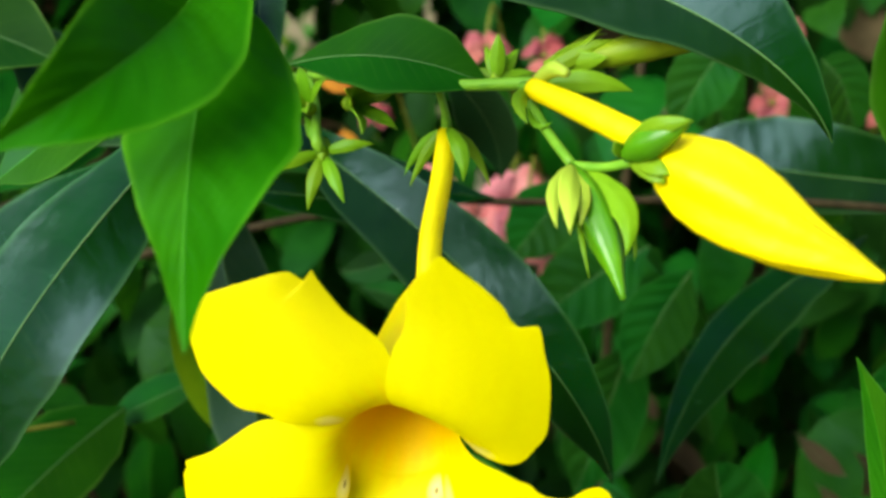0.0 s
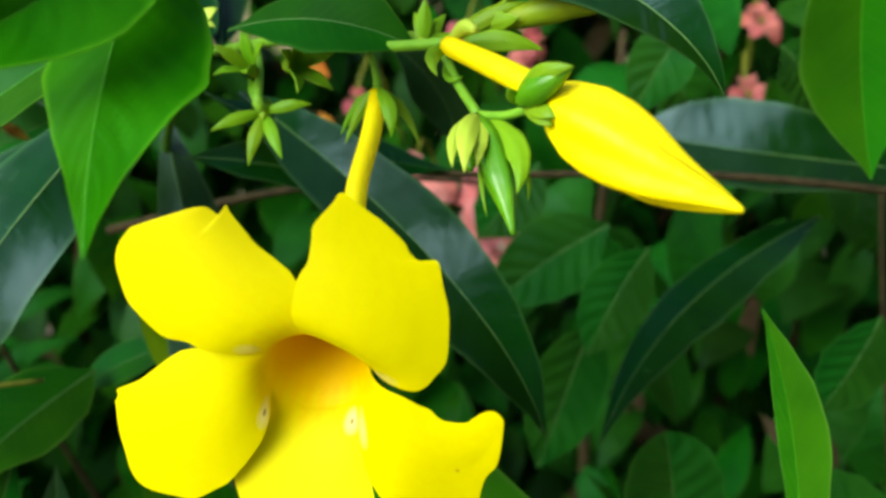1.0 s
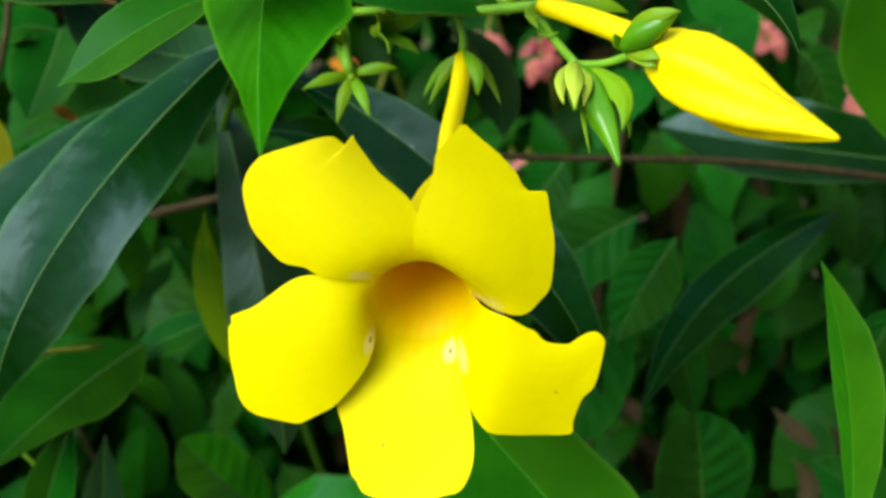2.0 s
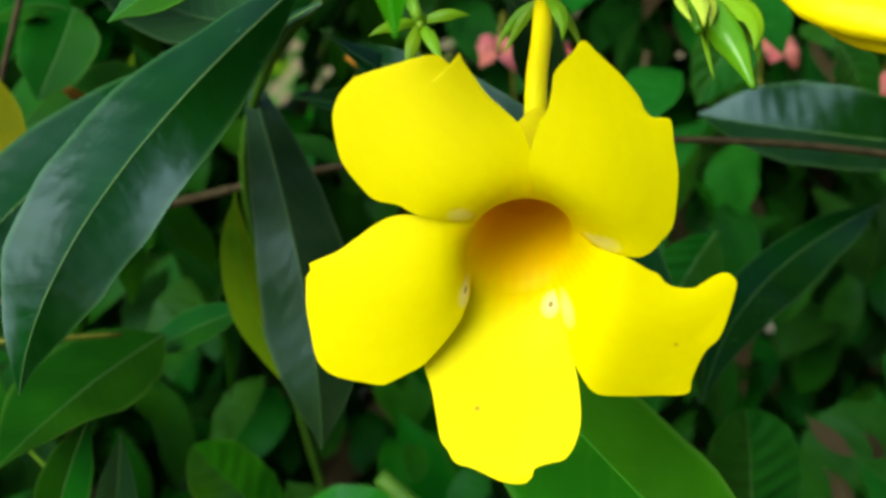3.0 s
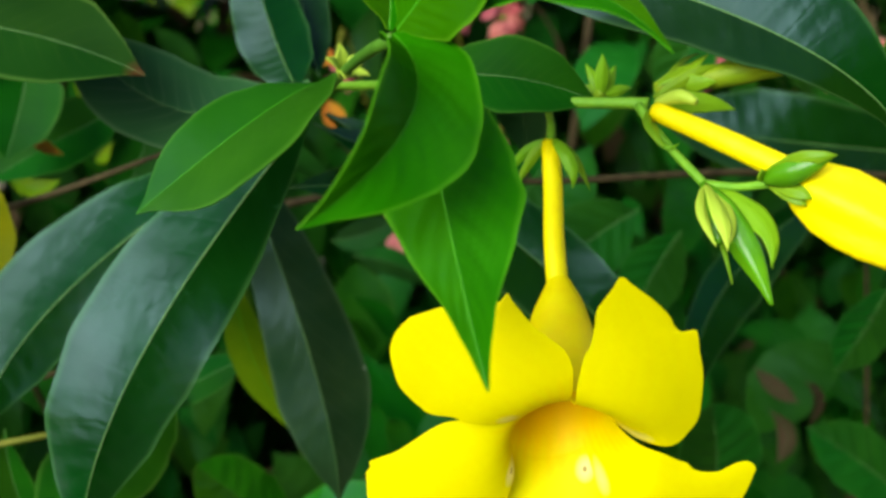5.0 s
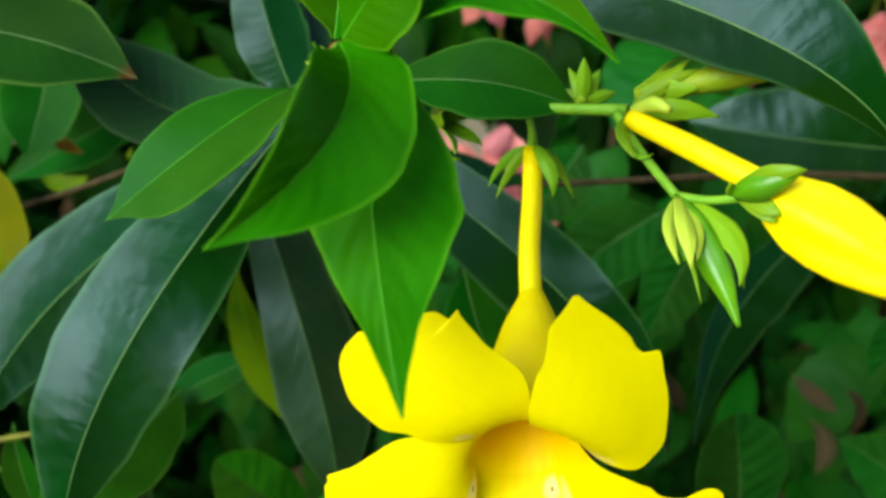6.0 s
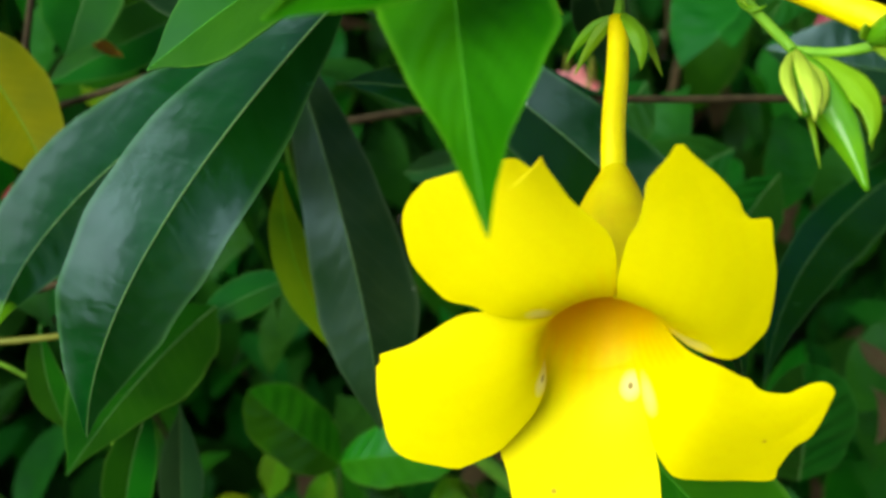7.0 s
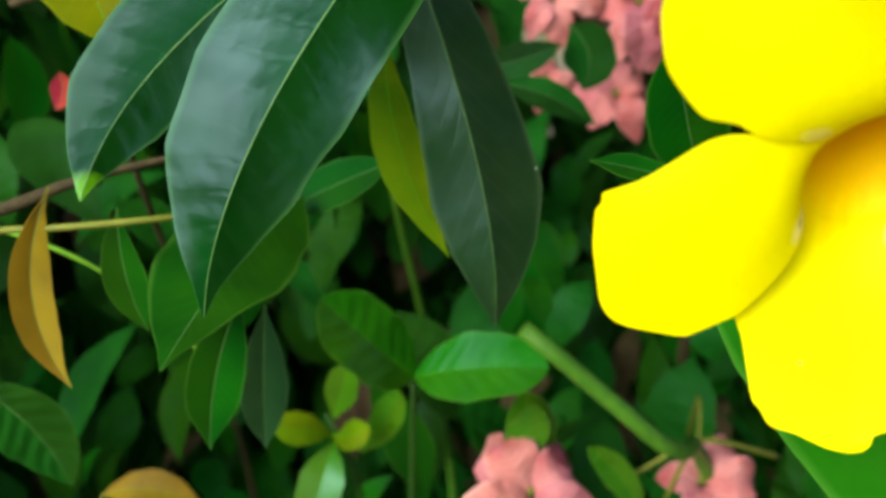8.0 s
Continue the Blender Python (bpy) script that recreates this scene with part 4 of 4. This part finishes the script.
    sepal(spent, STAR + 0.06 * (tip - STAR), STAR + 0.55 * (tip - STAR) + np.array((0, -0.002, 0.001)), tip, width)
for place, axis, size in (((-0.034, 0.284, 1.1985), (-0.2, -0.5, 0.4), 0.014), ((-0.022, 0.280, 1.200), (0.5, -0.5, 0.1), 0.016)):
    other = tube("spent_flower_head", (np.array(place) + np.array((0, 0.004, 0)), place), (0.0014, 0.0022), SEPAL, shrub, 6, 8, "spent green calyx")
    calyx(other, place, axis, size, 0.7, 5, 0.8, 0.32)

upper = tube("spent_flower_head", ((0.0190, 0.2660, 1.2050), (0.0212, 0.2650, 1.2075)), (0.0014, 0.0020), SEPAL, shrub, 6, 8, "spent green calyx")
for tip, width in (((0.0140, 0.2700, 1.2088), 0.0040), ((0.0212, 0.2660, 1.2187), 0.0048), ((0.0272, 0.2710, 1.2142), 0.0042), ((0.0318, 0.2690, 1.2075), 0.0040), ((0.0180, 0.2720, 1.2150), 0.0036)):
    tip, foot = np.array(tip), np.array((0.0207, 0.2650, 1.2060))
    sepal(upper, foot, foot + 0.55 * (tip - foot) + np.array((0, -0.001, 0.0005)), tip, width)

# main shoot of the shrub, from the ground to the leaf whorl and on to the growing tip
shoot = tube("stem", ((-0.05, 0.80, 0.0), (-0.07, 0.80, 0.6), (-0.11, 0.60, 0.98), (-0.112, 0.45, 1.12), (-0.088, 0.375, 1.178), (-0.061, 0.335, 1.202), (-0.052, 0.262, 1.222), (-0.047, 0.214, 1.232)), (0.006, 0.005, 0.004, 0.0028, 0.0026, 0.0022, 0.0016), DARK_STALK, shrub, 60, 10, "green stem")
calyx(shoot, (-0.0560, 0.300, 1.2115), (0.3, -0.5, 0.6), 0.010, 0.8, 5, 0.4, 0.55, mat=PALE_BUD)
settle(shrub)

# ---- twigs and stems behind ----
YELLOW_STALK = plain_material("yellowish_stalk", (0.11, 0.13, 0.012), (0.17, 0.18, 0.02), 0.5, 150.0)
tube("twig", ((-0.02, 0.40, 1.150), (0.036, 0.39, 1.146), (0.154, 0.39, 1.142), (0.30, 0.395, 1.122)), (0.0014, 0.0016, 0.0018, 0.0022), BARK, crinkled_shrub, 24, 8, "thin brown twig")
tube("twig", ((-0.16, 0.48, 1.105), (-0.073, 0.46, 1.126), (-0.003, 0.46, 1.133), (0.05, 0.47, 1.128)), (0.0026, 0.0022, 0.0018, 0.0012), BARK, crinkled_shrub, 20, 8, "thin brown twig")
tube("twig", ((-0.26, 0.44, 1.128), (-0.188, 0.42, 1.148), (-0.129, 0.40, 1.169)), (0.0020, 0.0016, 0.0010), BARK, yellow_shrub, 16, 8, "thin brown twig")
tube("branch", ((-0.46, 0.40, 1.00), (-0.33, 0.38, 1.045), (-0.255, 0.37, 1.062), (-0.219, 0.37, 1.074), (-0.18, 0.38, 1.080)), (0.0050, 0.0045, 0.0038, 0.0026, 0.0012), BARK, yellow_shrub, 26, 10, "rough brown branch")
tube("stem", ((-0.28, 0.90, 0.0), (-0.27, 0.80, 0.6), (-0.235, 0.47, 1.08), (-0.211, 0.45, 1.236), (-0.205, 0.45, 1.40)), (0.006, 0.004, 0.0022, 0.0018, 0.0014), BARK, yellow_shrub, 40, 8, "dark upright stem")
tube("stem", ((0.305, 0.50, 0.60), (0.299, 0.50, 0.864), (0.275, 0.50, 1.074), (0.27, 0.51, 1.20)), (0.0022, 0.0020, 0.0016, 0.0012), BARK, crinkled_shrub, 24, 8, "thin brown stem")
tube("stem", ((0.20, 0.82, 0.0), (0.16, 0.80, 0.5), (0.15, 0.78, 0.9), (0.17, 0.74, 1.2)), (0.009, 0.008, 0.005, 0.003), BARK, crinkled_shrub, 30, 8, "brown woody stem")
tube("stalk", ((-0.26, 0.335, 1.066), (-0.237, 0.34, 1.067), (-0.214, 0.34, 1.0675), (-0.181, 0.345, 1.068), (-0.15, 0.36, 1.066)), (0.0014, 0.0013, 0.0013, 0.0012, 0.0010), YELLOW_STALK, yellow_shrub, 18, 8, "thin yellowish stalk")
tube("stalk", ((-0.255, 0.36, 1.063), (-0.228, 0.36, 1.051), (-0.207, 0.36, 1.036), (-0.18, 0.365, 1.0)), (0.0010, 0.0010, 0.0009, 0.0008), STALK, yellow_shrub, 14, 6)
tube("stem", ((-0.0455, 0.435, 0.970), (-0.010, 0.436, 0.936), (0.033, 0.436, 0.894), (0.075, 0.50, 0.835), (0.16, 0.56, 0.60), (0.18, 0.58, 0.0)), (0.0045, 0.0050, 0.0052, 0.0054, 0.006, 0.007), DARK_STALK, small_shrub, 34, 10, "cut green stem")
tube("stem", ((-0.10, 0.56, 0.0), (-0.12, 0.54, 0.5), (-0.135, 0.515, 0.80), (-0.150, 0.502, 0.868), (-0.152, 0.50, 0.882)), (0.005, 0.004, 0.0028, 0.0018, 0.0014), DIM_STALK, small_shrub, 24, 8, "thin green stem")
tube("stem", ((-0.115, 0.54, 0.55), (-0.105, 0.50, 0.80), (-0.10, 0.472, 0.924)), (0.003, 0.0022, 0.0014), DIM_STALK, small_shrub, 16, 8, "thin green stem")

# ---- pink bracts ----
def bract_cluster(where, count, size, mat, tilt=(0.0, -0.6, 0.5), seed=0):
    """A drooping head of overlapping pink bracts round a thin stalk."""
    r = np.random.RandomState(seed)
    where = np.array(where)
    head = tube("bract_head", (where + np.array((0, 0.012, 0.012)), where), (0.0016, 0.0028), YELLOW_STALK, crinkled_shrub, 6, 8, "head of drooping pink bracts")
    up = unit(tilt)
    one = unit(np.cross(up, (0.9, 0.1, 0.3)))
    two = np.cross(up, one)
    for k in range(count):
        a = 2 * math.pi * (k + 0.35 * r.uniform(-1, 1)) / count
        out = math.cos(a) * one + math.sin(a) * two
        s = size * r.uniform(0.8, 1.15)
        base = where + out * 0.002
        mid = where + out * s * 0.52 + up * s * r.uniform(0.05, 0.25)
        tip = where + out * s * 0.92 - up * s * r.uniform(0.0, 0.4) + np.array((0, 0, -0.15 * s))
        v, f, uv, _ = leaf_blade(base, mid, tip, s * r.uniform(0.6, 0.9), up, r.uniform(-10, 25), "oval", 22, 5, 0.07, 0.05, seed=seed * 7 + k)
        ob = mesh_object("bract", v, f, mat, head, uv)
        solid = ob.modifiers.new("thickness", "SOLIDIFY")
        solid.thickness, solid.offset = 0.0004, 0.0
    tube("stalk", (where + np.array((0, 0.012, 0.012)), where + np.array((0.01, 0.05, 0.03)), where + np.array((0.03, 0.12, -0.05))), (0.0012, 0.0014, 0.0018), YELLOW_STALK, crinkled_shrub, 10, 6)


BRACTS = (((0.000, 0.68, 1.088), 6, 0.034), ((0.060, 0.68, 1.084), 6, 0.036), ((0.050, 0.69, 1.018), 6, 0.036), ((0.000, 0.70, 1.028), 5, 0.022), ((0.095, 0.70, 1.040), 5, 0.032), ((-0.035, 0.47, 0.842), 9, 0.044), ((0.075, 0.50, 0.822), 6, 0.034),
          ((0.045, 0.70, 1.197), 6, 0.020), ((0.087, 0.70, 1.190), 6, 0.022), ((0.266, 0.72, 1.147), 6, 0.024), ((0.067, 0.62, 1.090), 5, 0.018), ((0.276, 0.73, 1.203), 6, 0.020), ((0.325, 0.62, 1.162), 8, 0.038), ((-0.041, 0.70, 1.153), 4, 0.016))
for n, (where, count, size) in enumerate(BRACTS):
    bract_cluster(where, count, size, PINK if n < 7 else SHADED_PINK, seed=n + 3)
tube("stalk", ((0.010, 0.475, 0.842), (0.032, 0.48, 0.850), (0.059, 0.48, 0.868), (0.080, 0.48, 0.866), (0.12, 0.50, 0.84)), (0.0014, 0.0014, 0.0016, 0.0016, 0.0018), YELLOW_STALK, crinkled_shrub, 16, 8, "forked yellowish stalk")
tube("stalk", ((0.059, 0.48, 0.868), (0.055, 0.485, 0.845), (0.050, 0.49, 0.82)), (0.0014, 0.0014, 0.0014), YELLOW_STALK, crinkled_shrub, 8, 8)

# ---- foliage behind ----
rng = np.random.RandomState(5)


def far_leaf_mesh(name, mat, length, width, outline, fold, crinkle=0.0, droop=0.25, seed=0):
    v, f, uv, _ = leaf_blade((0, 0, 0), (0, length * 0.5, length * droop * 0.5), (0, length, -length * droop * 0.3), width, (0, 0, 1), fold, outline, 14 if not crinkle else 26, 3, 0.03, crinkle, seed=seed)
    ob = mesh_object(name, v, f, mat, None, uv)
    data = ob.data
    bpy.data.objects.remove(ob)
    return data


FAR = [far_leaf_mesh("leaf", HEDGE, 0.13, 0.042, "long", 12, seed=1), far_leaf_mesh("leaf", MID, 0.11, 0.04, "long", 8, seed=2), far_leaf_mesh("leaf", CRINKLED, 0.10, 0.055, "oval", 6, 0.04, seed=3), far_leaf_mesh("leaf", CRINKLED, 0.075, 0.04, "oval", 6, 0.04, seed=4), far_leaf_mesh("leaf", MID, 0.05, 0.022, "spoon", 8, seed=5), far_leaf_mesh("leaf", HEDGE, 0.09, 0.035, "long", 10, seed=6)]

# lanes between the shrubs through which the ground and the bracts show: middle at 0.7 m, half width, half height
LANES = ((0.022, 1.068, 0.041, 0.031), (-0.145, 1.219, 0.040, 0.029), (-0.022, 1.225, 0.016, 0.016), (-0.196, 1.245, 0.020, 0.014), (0.253, 1.030, 0.02, 0.02))


def clear(p, wide=1.0):
    f = 0.7 / p[1]
    x, z = -0.06 + (p[0] + 0.06) * f, 1.2 + (p[2] - 1.2) * f
    return not any(((x - cx) / (w * wide)) ** 2 + ((z - cz) / (h * wide)) ** 2 < 1 for cx, cz, w, h in LANES)


def leaf_turn():
    """Stalk behind and above, tip hanging forward, as leaves at a shrub's face do."""
    return Euler((radians(rng.uniform(-80, -10)), radians(rng.uniform(-25, 25)), radians(180 + rng.uniform(-80, 80))))


def fill(root, count, box, picks):
    made = 0
    while made < count:
        p = np.array([rng.uniform(a, b) for a, b in box])
        if not clear(p, 1.7):
            continue
        ob = new("leaf", FAR[picks[rng.randint(len(picks))]])
        ob.parent = root
        s = rng.uniform(0.7, 1.2)
        ob.matrix_basis = Matrix.LocRotScale(Vector(p), leaf_turn(), (s, s, s))
        made += 1


def thicket(name, label, count, box, mats, size, lanes=1.0, depth=1.0):
    """Uncountable leaves in one mesh, on short twigs; box: x, y and z ranges."""
    verts, faces, uvs, slots = [], [], [], []
    shapes = []
    for n, outline in enumerate(("long", "oval", "oval", "spoon")):
        v, f, uv, _ = leaf_blade((0, 0, 0), (0, 0.5, 0.10), (0, 1.0, -0.10), (0.34, 0.5, 0.6, 0.42)[n], (0, 0, 1), 10, outline, 8, 2, 0.03, seed=n)
        shapes.append((v, f, uv))
    made = 0
    while made < count:
        p = np.array([rng.uniform(a, b) for a, b in box])
        p[1] = box[1][0] + (box[1][1] - box[1][0]) * ((p[1] - box[1][0]) / (box[1][1] - box[1][0])) ** depth
        if lanes and not clear(p, lanes):
            continue
        v, f, uv = shapes[rng.randint(4)]
        m = np.array(leaf_turn().to_matrix())
        start = len(verts)
        verts.extend(v * (size * rng.uniform(0.6, 1.25)) @ m.T + p)
        faces.extend(tuple(i + start for i in q) for q in f)
        uvs.extend(uv)
        slots.extend([rng.randint(len(mats))] * len(f))
        made += 1
    ob = mesh_object(name, verts, faces, mats[0], None, uvs)
    for m in mats[1:]:
        ob.data.materials.append(m)
    ob.data.polygons.foreach_set("material_index", slots)
    return tagged(ob, label, "foliage", kind="stuff")


fill(crinkled_shrub, 70, ((0.04, 0.55), (0.56, 0.80), (0.62, 1.26)), (2, 2, 3, 3, 1))
fill(yellow_shrub, 44, ((-0.55, -0.12), (0.55, 0.80), (0.72, 1.36)), (0, 1, 5, 3))
fill(small_shrub, 32, ((-0.36, 0.10), (0.55, 0.80), (0.60, 0.98)), (4, 4, 1, 5, 3))
# boughs out of view, added only to keep sky light off the hedge
thicket("overhanging_foliage", "added unseen boughs that shade the hedge from above", 3000, ((-1.7, 1.7), (0.72, 2.4), (1.60, 2.2)), (DARK, MID), 0.16, 0)
# invented bush left of the view, blocks low light so lower leaves darken
thicket("side_foliage", "added unseen bush that blocks low light from the left", 1800, ((-1.7, -0.82), (-0.4, 1.0), (0.0, 1.32)), (MID, CRINKLED), 0.14, 0)
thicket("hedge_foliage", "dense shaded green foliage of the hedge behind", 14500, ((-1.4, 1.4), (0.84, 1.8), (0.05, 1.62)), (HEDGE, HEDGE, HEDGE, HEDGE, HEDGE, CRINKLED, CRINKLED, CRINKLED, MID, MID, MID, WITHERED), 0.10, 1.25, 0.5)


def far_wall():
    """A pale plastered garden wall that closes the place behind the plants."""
    bm = bmesh.new()
    for x, y, z, w, d, h in ((0, 9.6, 1.3, 24, 0.2, 2.6), (0, 9.6, 2.64, 24, 0.28, 0.08)):
        bmesh.ops.create_cube(bm, size=1.0, matrix=Matrix.LocRotScale(Vector((x, y, z)), None, (w, d, h)))
    me = bpy.data.meshes.new("garden_wall")
    bm.to_mesh(me)
    bm.free()
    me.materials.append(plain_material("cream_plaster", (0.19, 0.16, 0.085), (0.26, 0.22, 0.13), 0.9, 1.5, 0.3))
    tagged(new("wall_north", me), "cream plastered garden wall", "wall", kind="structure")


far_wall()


def near_wall():
    """Unseen wall with plinth, added behind the viewer: darkens reflections and closes the place."""
    bm = bmesh.new()
    for x, y, z, w, d, h in ((3.4, -2.6, 2.1, 7.0, 0.25, 4.2), (3.4, -2.56, 0.2, 7.0, 0.25, 0.4)):
        bmesh.ops.create_cube(bm, size=1.0, matrix=Matrix.LocRotScale(Vector((x, y, z)), None, (w, d, h)))
    me = bpy.data.meshes.new("added_dark_wall")
    bm.to_mesh(me)
    bm.free()
    me.materials.append(plain_material("unseen_wall_brown", (0.10, 0.075, 0.055), (0.15, 0.11, 0.08), 0.9, 6.0, 0.4))
    tagged(new("wall_south", me), "added unseen brown wall that darkens reflections from behind the viewer", "wall", kind="structure")


near_wall()
thicket("tree_foliage", "tall green trees beyond the wall", 2600, ((-9.0, 9.0), (10.5, 13.0), (2.0, 6.5)), (MID, BRIGHT), 0.5, 0)
thicket("garden_foliage", "sunlit green garden plants further back", 2200, ((-5.0, 5.0), (6.0, 9.0), (0.0, 1.8)), (MID, BRIGHT, LIME), 0.22, 0)

for root in (crinkled_shrub, small_shrub, yellow_shrub):
    settle(root)
